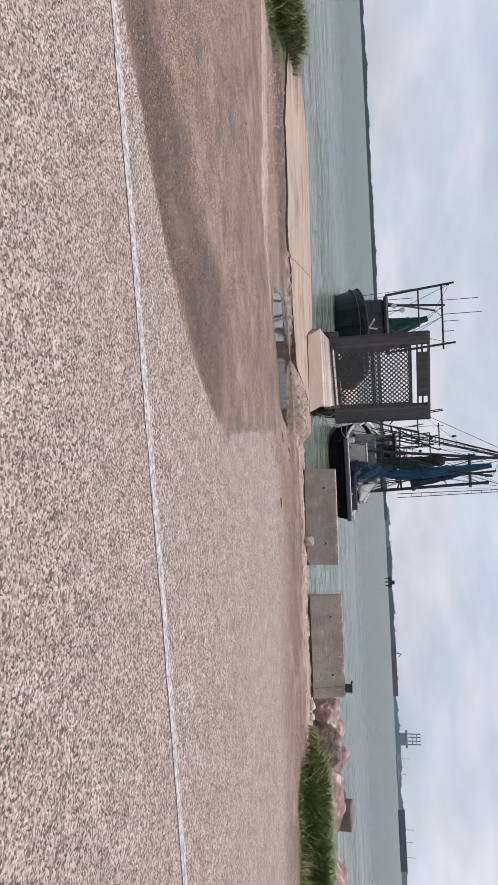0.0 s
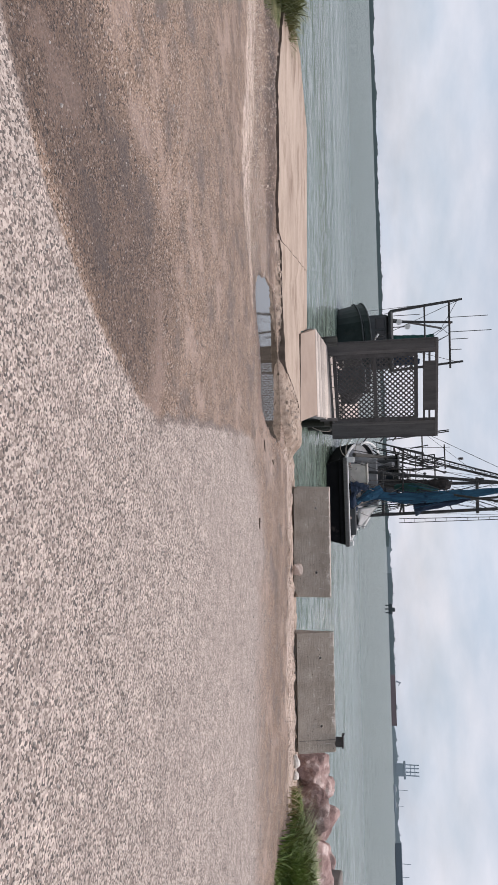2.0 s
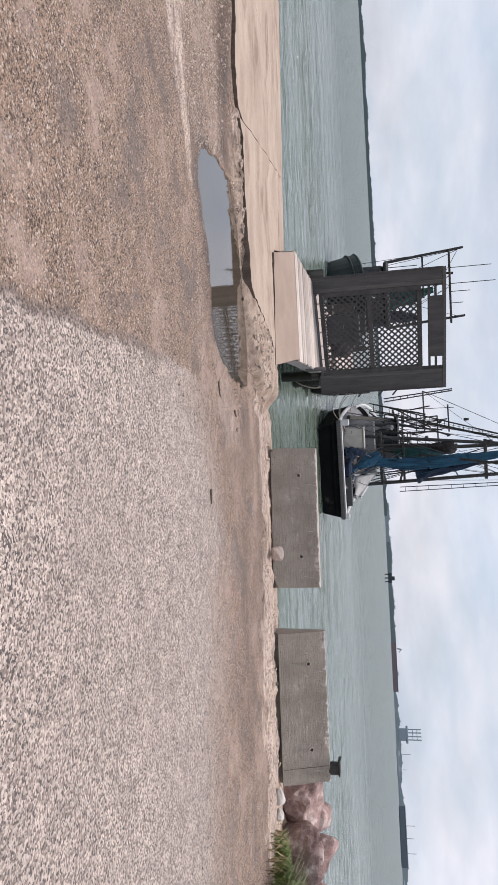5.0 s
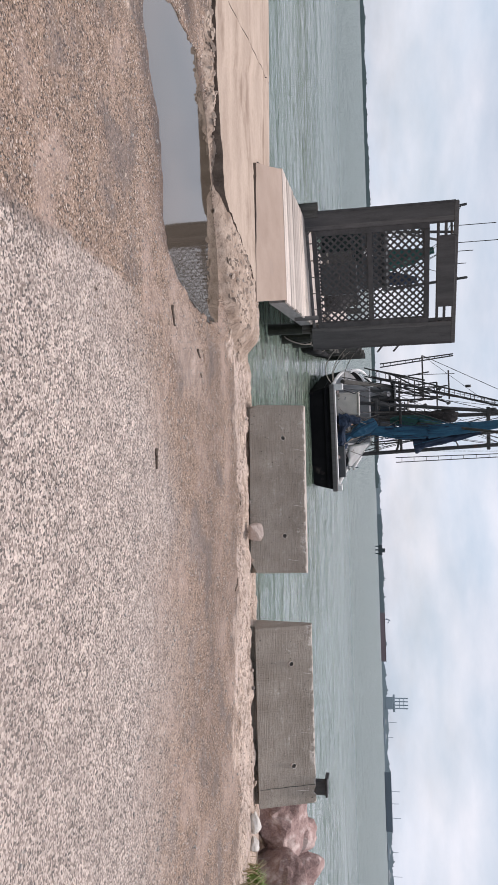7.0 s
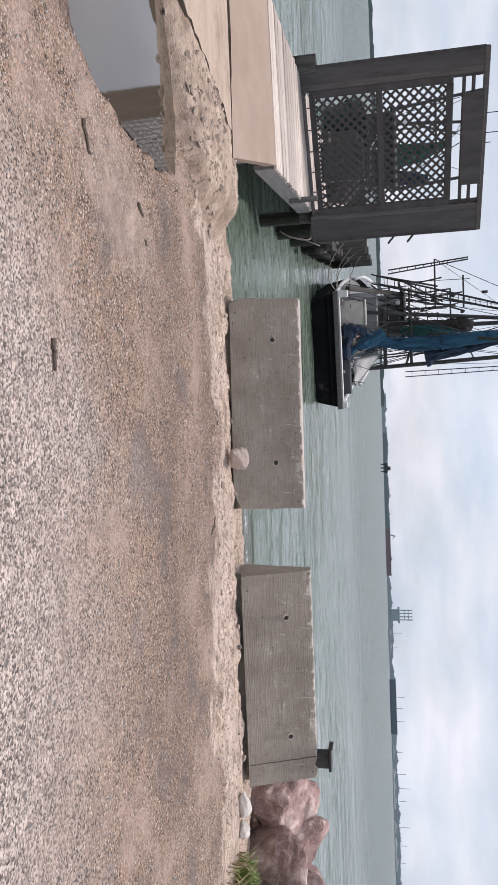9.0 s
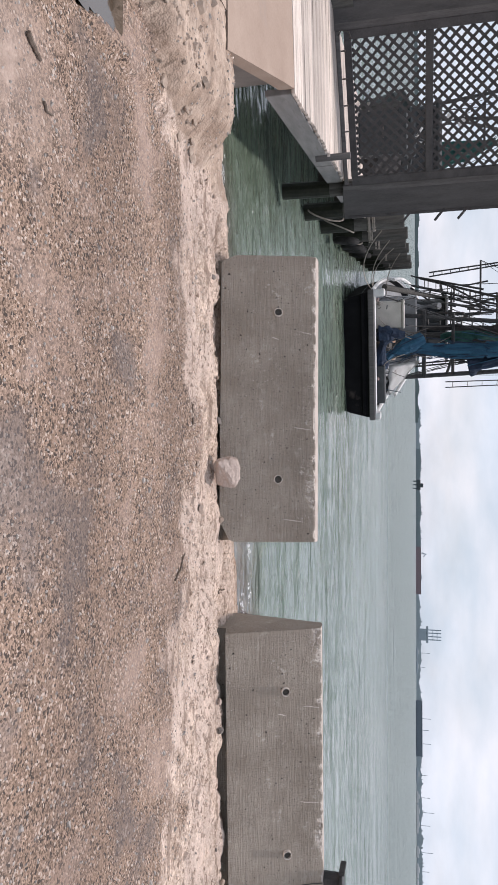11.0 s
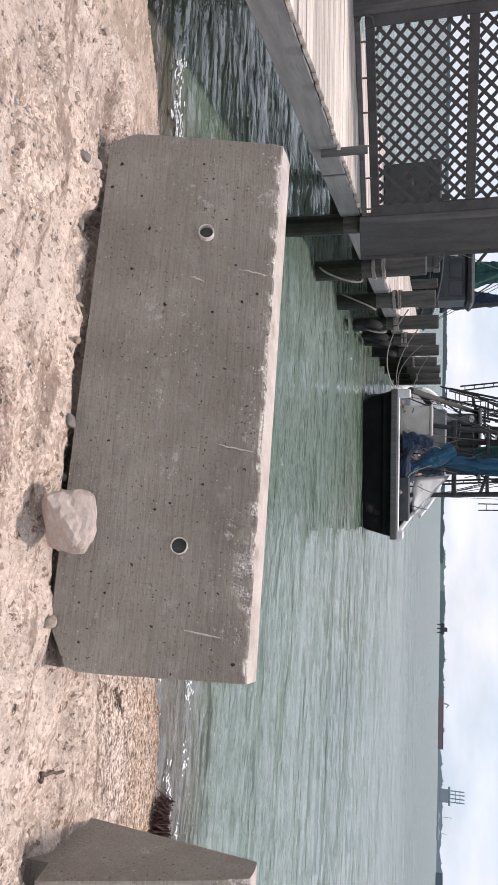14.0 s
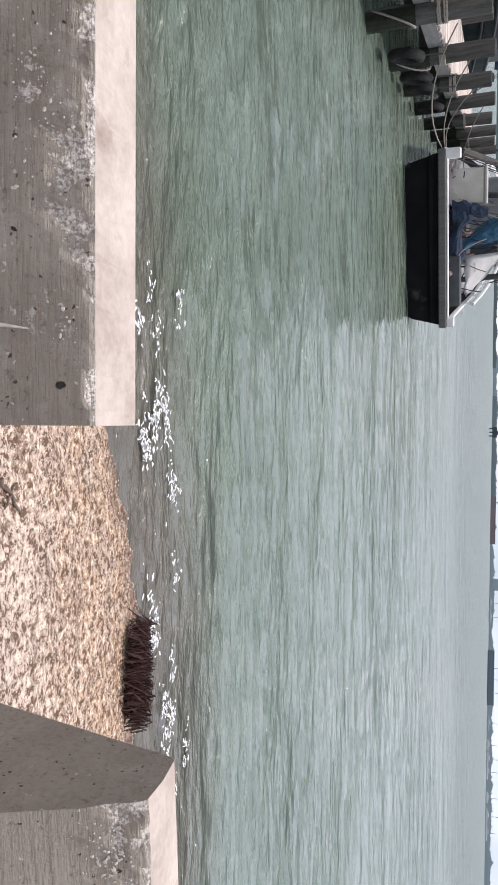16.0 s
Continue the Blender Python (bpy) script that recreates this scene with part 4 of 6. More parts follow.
def barrier(name_m, holes, seed, label):
    """A long trapezoid barrier, 0.9 m deep at the foot and 0.34 m at the top."""
    rnd = random.Random(seed)
    root = thing("concrete_barrier", name_m, label, "barrier", "barriers on the shore")
    bm = bmesh.new()
    nx = 190
    prof = [(-0.28, -0.14), (-0.30, -0.015), (-0.455, 0.0), (-0.441, 0.05), (-0.426, 0.1), (-0.397, 0.2), (-0.339, 0.4), (-0.296, 0.55), (-0.279, 0.608), (-0.270, 0.64),
            (-0.262, 0.667), (-0.255, 0.692), (-0.249, 0.713), (-0.244, 0.729), (-0.240, 0.742), (-0.232, 0.749), (-0.160, 0.750), (-0.086, 0.749), (-0.074, 0.738), (0.165, 0.0), (0.165, -0.14)]

    def broken(x, z):
        """How far the top front edge is broken away: 0 to 1."""
        n = noise.fractal(Vector((x * 13.0, seed * 3.1, z * 15.0)), 0.8, 2.0, 4) + 0.4 * noise.noise(Vector((x * 3.0, seed, 0)))
        reach = 0.017 + 0.035 * max(0.0, noise.noise(Vector((x * 8.0, 5.0, seed))))
        if seed == 1:
            reach += 0.10 * math.exp(-((x - 0.66) / 0.14) ** 2)
        else:
            reach += 0.085 * math.exp(-((x + 1.1) / 0.13) ** 2) + 0.03 * math.exp(-((x - 0.5) / 0.2) ** 2)
        return max(0.0, min(1.0, (n + 0.42 - (0.75 - z) / reach * 0.55) * 2.2))
    rows, worn = [], {}
    for i in range(nx + 1):
        x = -BAR_L / 2 + BAR_L * i / nx
        u = BAR_L / 2 - abs(x)
        row = []
        for j, (y, z) in enumerate(prof):
            k = broken(x, z) if 8 <= j <= 15 else 0.0
            w = noise.noise(Vector((x * 2.0, z * 3.0, seed))) * 0.004
            grit = 0.0012 * noise.noise(Vector((x * 60.0, z * 60.0, seed)))
            foot = max(0.0, 1 - u / (0.17 if x > 0 else 0.06)) * max(0.0, 1 - z / 0.12) * (0 <= z < 0.12) * (seed == 1)
            v = bm.verts.new((x - math.copysign(0.02, x) * foot, y + w + grit + 0.010 * k + 0.02 * foot, z - 0.006 * k * (j > 13) + 0.075 * foot))
            row.append(v)
            worn[v] = k
        rows.append(row)
    for a, b in zip(rows, rows[1:]):
        for j in range(len(prof) - 1):
            q = (a[j], b[j], b[j + 1], a[j + 1])
            f = bm.faces.new(q)
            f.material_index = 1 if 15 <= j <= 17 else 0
    bm.faces.new([bm.verts.new(v.co) for v in rows[0][::-1]])
    bm.faces.new([bm.verts.new(v.co) for v in rows[-1]])
    bmesh.ops.recalc_face_normals(bm, faces=bm.faces[:])
    wear = [worn[v] for row in rows for v in row] + [0.0] * (2 * len(prof))
    body = part("body", bm, M_BARRIER, root)
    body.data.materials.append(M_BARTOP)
    body.data.attributes.new("worn", "FLOAT", "POINT").data.foreach_set("value", wear)
    lean = math.degrees(math.atan2(0.3, 1.0))

    def on_face(x, z, proud=0.0):
        return Vector((x, -0.456 + 0.29 * z - 0.957 * proud + noise.noise(Vector((x * 2.0, z * 3.0, seed))) * 0.004, z + 0.289 * proud))
    for x, z in holes:
        p = on_face(x, z)
        out = Vector((0, -0.957, 0.289))
        turn = Matrix.Translation(p) @ out.to_track_quat("Z", "Y").to_matrix().to_4x4()
        ring = bmesh.new()
        loops = []
        for rad, h in ((0.0345, -0.01), (0.0345, 0.028), (0.0300, 0.028), (0.0300, 0.0)):
            loops.append([ring.verts.new(turn @ Vector((rad * math.cos(k * math.tau / 18), rad * math.sin(k * math.tau / 18), h))) for k in range(18)])
        for la, lb in zip(loops, loops[1:]):
            for k in range(18):
                ring.faces.new((la[k], la[(k + 1) % 18], lb[(k + 1) % 18], lb[k]))
        bmesh.ops.recalc_face_normals(ring, faces=ring.faces[:])
        part("sleeve", ring, M_CHIP, root, "pale plastic sleeve rim")
        hole = bmesh.new()
        bmesh.ops.create_circle(hole, cap_ends=True, segments=14, radius=0.0305, matrix=turn @ Matrix.Translation((0, 0, 0.004)))
        part("hole", hole, M_PILE, root, "dark round lifting hole")
    if seed == 2:
        seam = tube([on_face(0.935 + 0.003 * math.sin(k * 2.0), 0.02 + 0.072 * k, 0.0005) for k in range(11)], 0.004, 5)
        part("seam", seam, M_PILE, root, "dark upright casting seam")
    pits = bmesh.new()
    for _ in range(16):
        p = on_face(rnd.uniform(-1.1, 1.1), rnd.uniform(0.05, 0.72), 0.0025)
        r = rnd.choice((0.002, 0.003, 0.004, 0.0065))
        bmesh.ops.create_circle(pits, cap_ends=True, segments=7, radius=r, matrix=Matrix.Translation(p) @ pose(0, 0, 0, 90 - lean + 0, 0, 0) @ pose(0, 0, 0, 0, 0, rnd.uniform(0, 90)) @ Matrix.Diagonal((1, rnd.uniform(0.5, 1), 1, 1)))
    tagged(part("pits", pits, M_WINDOW, root, "dark air pits in the concrete"), kind="stuff")
    scars = bmesh.new()
    spots = [rnd.uniform(-1.1, 1.1) for _ in range(9)]
    for _ in range(190):
        k = rnd.random()
        if k < 0.45:
            x, z = rnd.choice(spots) + rnd.gauss(0, 0.02), 0.725 - abs(rnd.gauss(0, 0.03))
        elif k < 0.82:
            x, z = rnd.gauss(0.64, 0.09), rnd.gauss(0.65, 0.05)
        else:
            x, z = rnd.gauss(-0.22, 0.09), rnd.gauss(0.36, 0.05)
        if seed == 2 and k > 0.6:
            x, z = -1.15 + abs(rnd.gauss(0, 0.09)), 0.70 - abs(rnd.gauss(0, 0.04))
        z = min(z, 0.73)
        sz = rnd.random() ** 2
        lump = rock_bm((0.001 + 0.006 * sz, 0.0018, 0.001 + 0.004 * sz), rnd.randrange(9999), 1)
        bmesh.ops.transform(lump, matrix=Matrix.Translation(on_face(x, z, 0.0006)) @ pose(0, 0, 0, -lean, rnd.uniform(0, 180), 0), verts=lump.verts)
        tmp = bpy.data.meshes.new("scar")
        lump.to_mesh(tmp)
        lump.free()
        scars.from_mesh(tmp)
        bpy.data.meshes.remove(tmp)
    for x, z, l in ((0.99, 0.50, 0.14), (-0.55, 0.60, 0.12), (0.24, 0.57, 0.14), (-0.5, 0.4, 0.06)):
        tube([on_face(x + 0.006 * noise.noise(Vector((x, 9 * k, seed))) + 0.02 * k / 9, z + l * k / 9, 0.0005) for k in range(10)], lambda t: 0.0012 + 0.0034 * abs(math.sin(t * 3.0)) * rnd.uniform(0.5, 1.0), 5, bm=scars)
    tagged(part("spalling", scars, M_CHIP, root, "pale chips and scrape marks"), kind="stuff")
    return root


barrier(pose(-1.238, 18.2, -0.44, 0, 0, -0.4), [(-0.703, 0.45), (0.666, 0.455)], 1, "grey trapezoid concrete barrier with two round holes")
barrier(pose(1.84, 18.33, -0.445, -6, 0, 4.3) @ Matrix.Diagonal((1.02, 1.02, 1.03, 1)), [(-0.68, 0.46), (0.66, 0.46)], 2, "grey trapezoid concrete barrier with a steel stub on top")


def pipe_stub():
    root = thing("steel_stub", pose(2.87, 18.34, 0.322), "short dark steel stub post with a lipped cap", "stub post")
    part("tube", tube([(0, 0, -0.01), (0, 0, 0.15)], 0.104, 16), M_RIG, root)
    part("cap", box((0.25, 0.21, 0.03), (-0.015, 0, 0.168), 0.006), M_RIG, root)
    part("lip", box((0.025, 0.21, 0.05), (-0.15, 0, 0.175), 0.006), M_RIG, root)


pipe_stub()


def boulder(x, y, z, size, seed, material, name="boulder", label="", rz=0.0, group="", sub=4):
    ob = mesh_ob(name, rock_bm(size, seed, sub, 0.4), material)
    ob.matrix_world = pose(x, y, z, 0, 0, rz)
    return tagged(ob, label, "rock", group)


pebble = boulder(-0.64, 17.62, -0.35, (0.165, 0.12, 0.105), 24, M_STONE, "stone", "pale pink rounded stone at the foot of a barrier")
for _v in pebble.data.vertices:
    _n = noise.noise(_v.co * 60)
    _v.co *= 1 + 0.006 * _n

# ---- dock ----
def build_dock():
    root = thing("dock", pose(0, 0, 0), "grey timber dock with pale crosswise boards", "dock", kind="structure")
    bm = box((DOCK_W + 0.06, 0.125, 0.038), bevel=0.004)
    me = bpy.data.meshes.new("plank")
    bm.to_mesh(me)
    bm.free()
    me.materials.append(M_DECK)
    rnd = random.Random(8)
    for k in range(196):
        s = 0.07 + 0.142 * k
        c = dock(s, DOCK_W / 2 + rnd.uniform(-0.02, 0.02), DECK - 0.019 + rnd.uniform(-0.003, 0.003))
        share("plank", me, root, pose(*c, rnd.uniform(-0.5, 0.5), rnd.uniform(-0.3, 0.3), DOCK_TURN + rnd.uniform(-0.25, 0.25)))
    for w in (0.0, DOCK_W):
        for s0, s1 in ((0.05, 3.55), (3.6, 5.4), (5.5, 10.4), (10.5, 16), (16.1, 22), (22.1, 27.8)):
            c = dock((s0 + s1) / 2, w, DECK - 0.17)
            b = box((0.06, s1 - s0, 0.25), bevel=0.006)
            ob = part("fascia_board", b, M_FASCIA, root, "silvered edge beam")
            ob.matrix_basis = pose(*c, 0, 0, DOCK_TURN)
    for s in [2.4 * k + 5.3 for k in range(10)]:
        b = box((DOCK_W, 0.15, 0.2), bevel=0.006)
        ob = part("cross_beam", b, M_PILE, root)
        ob.matrix_basis = pose(*dock(s, DOCK_W / 2, DECK - 0.37), 0, 0, DOCK_TURN)
    return root


build_dock()


def coil(r, z, turns, wire, rnd):
    pts = []
    for i in range(int(turns * 14) + 1):
        a = i * math.tau / 14
        pts.append((r * math.cos(a), r * math.sin(a), z + wire * 1.7 * a / math.tau + rnd.uniform(-0.006, 0.006)))
    return tube(pts, wire, 5)


def piling(s, w, top, r, seed, ropes=0, slack=False):
    rnd = random.Random(seed)
    p = dock(s, w, WATER)
    root = thing("piling", pose(p.x, p.y, WATER, rnd.uniform(-1.2, 1.2), rnd.uniform(-1.2, 1.2), rnd.uniform(0, 90)),
                 "round dark tarred timber piling with mooring rope" if ropes else "round dark tarred timber piling", "piling", "pilings along the dock")
    part("post", tube([(0, 0, z) for z in (0.75, 1.0, 1.3, top - WATER - 0.02, top - WATER)], lambda t: r * (0.9 if t == 1 else 1.0), 14), M_PILE, root, smooth=False)
    # Black runs on above the wet weed to paint the piling's shaded part.
    part("foot", tube([(0, 0, z) for z in (-1.3, -0.2, 0.35, 0.76)], lambda t: r * 1.06, 14), M_PILEWET, root, "black weedy wet foot with shade painted above the weed")
    for k in range(ropes):
        part("rope", coil(r + 0.018, 0.85 + 0.06 * k + 0.25 * rnd.random(), 2.5, 0.017, rnd), M_ROPE, root, "bleached mooring rope")
    if slack:
        part("rope", tube([(r * math.cos(a) + 0.03, r * math.sin(a) - 0.05, 0.75 - 0.55 * math.sin(a / 2) ** 2 * 1.2) for a in [k * 0.35 for k in range(19)]], 0.017, 5), M_ROPE, root, "slack loop of mooring rope")
    return root


piling(5.1, -0.08, -0.05, 0.125, 40)
for k, (s, top) in enumerate([(7.3, 0.75), (9.8, 0.86), (12.4, 0.9), (14.8, 0.82), (17.2, 0.88), (19.6, 0.8), (22.0, 0.9), (24.4, 0.85), (26.8, 0.9)]):
    piling(s, -0.14, top, 0.155, 50 + k, 2 if k < 4 else (1 if k % 2 else 0), k < 3)
for k, s in enumerate((3.6, 9.5, 12.4, 15.6, 18.8, 22.0, 26.0)):
    piling(s, DOCK_W + 0.16, -0.3 if k == 0 else 0.8, 0.15, 70 + k, 1 if k else 0)


def tyre(s, z, seed):
    p = dock(s, -0.36, z)
    root = thing("tyre_fender", pose(p.x, p.y, p.z, 8, 0, DOCK_TURN + 90), "old black tyre hung as a fender", "tyre", "tyre fenders on the dock")
    ring = [(0.24 * math.cos(a), 0, 0.24 * math.sin(a)) for a in [k * math.tau / 20 for k in range(20)]]
    part("tread", tube(ring, 0.085, 8, closed=True), M_TYRE, root, smooth=True)
    part("hanger", rod((0, 0.02, 0.24), (0, 0.05, 0.72), 0.014, n=5), M_ROPEDK, root, "dark hanging rope")


for k, s in enumerate((11.2, 12.9, 13.9, 16.0)):
    tyre(s, -0.55, k)


def heap_of_line(s, w, z, seed):
    rnd = random.Random(seed)
    p = dock(s, w, z)
    pts = []
    for i in range(70):
        a = i * 0.55
        rr = 0.16 + 0.05 * math.sin(i * 1.3)
        pts.append((rr * math.cos(a) + rnd.uniform(-0.02, 0.02), rr * math.sin(a), 0.012 + 0.0022 * i))
    ob = mesh_ob("rope_coil", tube(pts, 0.013, 5), M_ROPE)
    ob.matrix_world = pose(*p, 0, 0, 0)
    tagged(ob, "loose coil of pale rope on the dock boards", "rope")


heap_of_line(8.6, 0.35, DECK, 2)


def net_heap(s, w, size, seed):
    """A slumped pile of folded net lying on the boards."""
    bm = bmesh.new()
    bmesh.ops.create_icosphere(bm, subdivisions=4, radius=1.0)
    for v in bm.verts:
        k = 1 + 0.28 * noise.fractal(v.co * 1.6 + Vector((seed, 0, 0)), 1.0, 2.0, 4) + 0.07 * math.sin(v.co.z * 14 + v.co.x * 9)
        v.co = Vector((v.co.x * k * size[0], v.co.y * k * size[1], max(v.co.z * k, -0.12) * size[2]))
    p = dock(s, w, DECK + 0.12 * size[2])
    ob = mesh_ob("net_heap", bm, M_NETBROWN, smooth=True)
    ob.matrix_world = pose(*p, 0, 0, DOCK_TURN)
    return tagged(ob, "slumped heap of dark fishing net on the dock boards", "fishing net")


net_heap(9.6, 1.15, (0.55, 0.6, 0.62), 3)

# ---- gate ----
GL, GR = Vector((-6.72, 21.92)), Vector((-5.09, 23.31))
GTURN = math.degrees(math.atan2(GR.y - GL.y, GR.x - GL.x))
GW = (GR - GL).length


def build_gate():
    """Local x runs along the gate from its left post, z up from the boards, -y towards the shore."""
    root = thing("lattice_gate", pose(GL.x, GL.y, DECK, 0, 0, GTURN), "dark grey timber dock gate with diamond lattice and side wings", "gate")
    z0, zm, z1 = 0.17, 1.28, 2.42
    for x, w in ((0.06, 0.12), (GW - 0.06, 0.12)):
        part("stile", box((w, 0.09, z1 - z0 + 0.1), (x, 0, (z0 + z1) / 2), 0.008), M_LATTICE, root)
    for z, h in ((z0, 0.10), (zm, 0.11), (z1, 0.11)):
        part("rail", box((GW - 0.24, 0.085, h), (GW / 2, 0, z), 0.008), M_LATTICE, root)
    # diagonal strips, cut to each opening
    rnd = random.Random(4)
    pitch, wide, thick = 0.150, 0.040, 0.010

    def strips(xa, xb, za, zb, sign, y):
        wdt, hgt = xb - xa, zb - za
        k = -hgt if sign > 0 else 0.0
        k += pitch * 0.5
        while k < (wdt if sign > 0 else wdt + hgt):
            pts = []
            if sign > 0:
                a0, a1 = max(k, 0), min(k + hgt, wdt)
                p, q = (a0, a0 - k), (a1, a1 - k)
            else:
                a0, a1 = max(k - hgt, 0), min(k, wdt)
                p, q = (a0, k - a0), (a1, k - a1)
            if a1 - a0 > 0.05:
                ln = math.hypot(q[0] - p[0], q[1] - p[1])
                ang = math.degrees(math.atan2(q[1] - p[1], q[0] - p[0]))
                b = box((ln, thick, wide), bevel=0)
                ob = part("lattice_strip", b, M_LATTICE, root)
                ob.matrix_basis = pose(xa + (p[0] + q[0]) / 2, y, za + (p[1] + q[1]) / 2, 0, -ang, 0)
            k += pitch
    for za, zb in ((z0 + 0.05, zm - 0.055), (zm + 0.055, z1 - 0.055)):
        for sign, y in ((1, -0.006), (-1, 0.006)):
            strips(0.12, GW - 0.12, za, zb, sign, y)
    # corner posts
    for x in (-0.05, GW + 0.05):
        part("post", box((0.10, 0.12, 3.05), (x, 0.02, 1.5), 0.008), M_TIMBER, root, "grey timber post")
    # side wings that reach out over the water
    for x0, x1, side in ((-0.36, -0.09, -1), (GW + 0.09, GW + 0.50, 1)):
        part("wing", box((x1 - x0, 0.035, 2.98), ((x0 + x1) / 2, -0.02, 1.46), 0.006), M_PANEL, root, "slate-grey wing board")
        part("wing_edge", box((0.045, 0.075, 3.0), (x0 if side < 0 else x1, -0.01, 1.47), 0.006), M_LATTICE, root)
    # spikes on the right wing
    for z in (0.95, 1.45, 1.8):
        part("spike", box((0.24, 0.03, 0.035), (GW + 0.56, -0.03, z), 0.005, turn=pose(0, 0, 0, 0, 38, 0)), M_LATTICE, root)
    # head frame with a boarded middle
    part("top_rail", box((GW + 0.88, 0.10, 0.085), (GW / 2 + 0.075, 0.0, 2.985), 0.006), M_TIMBER, root)
    part("head_rail", box((GW + 0.1, 0.06, 0.055), (GW / 2, 0.0, 2.79), 0.006), M_LATTICE, root)
    part("head_rail", box((GW + 0.1, 0.06, 0.055), (GW / 2, 0.0, 2.64), 0.006), M_LATTICE, root)
    part("head_board", box((1.52, 0.03, 0.36), (GW / 2 - 0.03, -0.052, 2.80), 0.006), M_PANEL, root, "blank slate-grey head board")
    for x in (0.02, GW - 0.04):
        part("upright", box((0.05, 0.06, 0.55), (x, 0.0, 2.72), 0.006), M_LATTICE, root)
    part("sill", box((GW, 0.09, 0.055), (GW / 2, 0.03, 0.03), 0.006), M_TIMBER, root)
    for k in range(6):
        part("bolt", rod((0.25 + k * 0.36, -0.045, 0.07), (0.25 + k * 0.36, -0.045, 0.14), 0.012, n=6), M_STEEL, root)
    part("latch", tube([(0.05, -0.06, 0.05), (-0.02, -0.09, 0.1), (0.02, -0.09, 0.2), (0.1, -0.06, 0.22)], 0.014, 5), M_ROPEDK, root, "dark tied rope latch")
    part("stay", box((0.08, 0.05, 0.46), (1.202, -1.616, 0.03), 0.006), M_TIMBER, root, "grey upright stay at the deck edge")
    return root


build_gate()


def dock_box(s, w, size, label, mat, seed):
    p = dock(s, w, DECK)
    root = thing("dock_box", pose(p.x, p.y, p.z, 0, 0, DOCK_TURN + seed), label, "box", "gear on the dock")
    part("body", box((size[0], size[1], size[2] * 0.8), (0, 0, size[2] * 0.4), 0.02), mat, root)
    part("lid", box((size[0] * 1.05, size[1] * 1.05, size[2] * 0.18), (0, 0, size[2] * 0.89), 0.02), mat, root)
    part("handle", rod((-0.1, -size[1] / 2 - 0.02, size[2] * 0.5), (0.1, -size[1] / 2 - 0.02, size[2] * 0.5), 0.015, n=6), M_STEEL, root)


dock_box(8.2, 1.35, (0.8, 0.5, 0.95), "dark plastic storage box on the dock boards", M_HOUSEDARK, 4)
dock_box(10.8, 1.75, (0.6, 0.5, 1.1), "dark tall gear box on the dock boards", M_HOUSEDARK, -6)
dock_box(13.5, 1.8, (1.0, 0.6, 0.9), "dark low gear box on the dock boards", M_HOUSEDARK, 3)

# ---- boats ----
def hull_bm(length, beam, stern_b, free_s, free_b, depth, cap=0.0, n=22):
    """Hull from transom (y = 0) to stem (y = length); heights above the waterline."""
    bm = bmesh.new()
    rows = []
    for i in range(n + 1):
        t = i / n
        half = stern_b / 2 + (beam - stern_b) / 2 * math.sin(min(t / 0.45, 1) * math.pi / 2)
        if t > 0.5:
            half *= math.sqrt(max(0.0, 1 - ((t - 0.5) / 0.5) ** 2.3))
        sheer = free_s + (free_b - free_s) * t ** 2.2
        rake = 0.9 * max(0, t - 0.7) / 0.3
        y = length * t
        row = []
        for f, zz, push in ((1.03, sheer, 1.0), (1.0, sheer * 0.72, 0.85), (0.93, 0.1, 0.35), (0.8, -0.25, 0.1), (0.02, -depth, 0.0)):
            row.append((max(half * f, 0.02), y + rake * push - rake, zz))
        rows.append(row)
    grid = []
    for row in rows:
        grid.append([bm.verts.new((-x, y, z)) for x, y, z in row] + [bm.verts.new((x, y, z)) for x, y, z in row[::-1]])
    for a, b in zip(grid, grid[1:]):
        for j in range(len(a) - 1):
            bm.faces.new((a[j], a[j + 1], b[j + 1], b[j]))
    bm.faces.new(grid[0])
    bm.faces.new(grid[-1][::-1])
    bmesh.ops.recalc_face_normals(bm, faces=bm.faces[:])
    rail = {s: [Vector((s * r[0][0], r[0][1], r[0][2])) for r in rows] for s in (-1, 1)}
    return bm, rail, rows


def deck_bm(rows, drop):
    bm = bmesh.new()
    vs = [[bm.verts.new((s * r[0][0] * 0.97, r[0][1], r[0][2] - drop)) for s in (-1, 1)] for r in rows]
    for a, b in zip(vs, vs[1:]):
        bm.faces.new((a[0], a[1], b[1], b[0]))
    return bm


def truss(root, a, b, wide, name="outrigger", rungs=16, side=(1, 0, 0), r=0.03):
    """A ladder-like spar: two long tubes and rungs."""
    a, b, side = Vector(a), Vector(b), Vector(side) * wide / 2
    bm = rod(a - side, b - side * 0.5, r)
    rod(a + side, b + side * 0.5, r, bm=bm)
    for k in range(rungs):
        t = (k + 0.5) / rungs
        c, w = a.lerp(b, t), side * (1 - 0.5 * t)
        rod(c - w, c + w, r * 0.55, n=5, bm=bm)
    return part(name, bm, M_RIG, root)


def wire(root, a, b, r=0.011, name="stay_wire"):
    return part(name, rod(a, b, r, n=5), M_RIG, root)


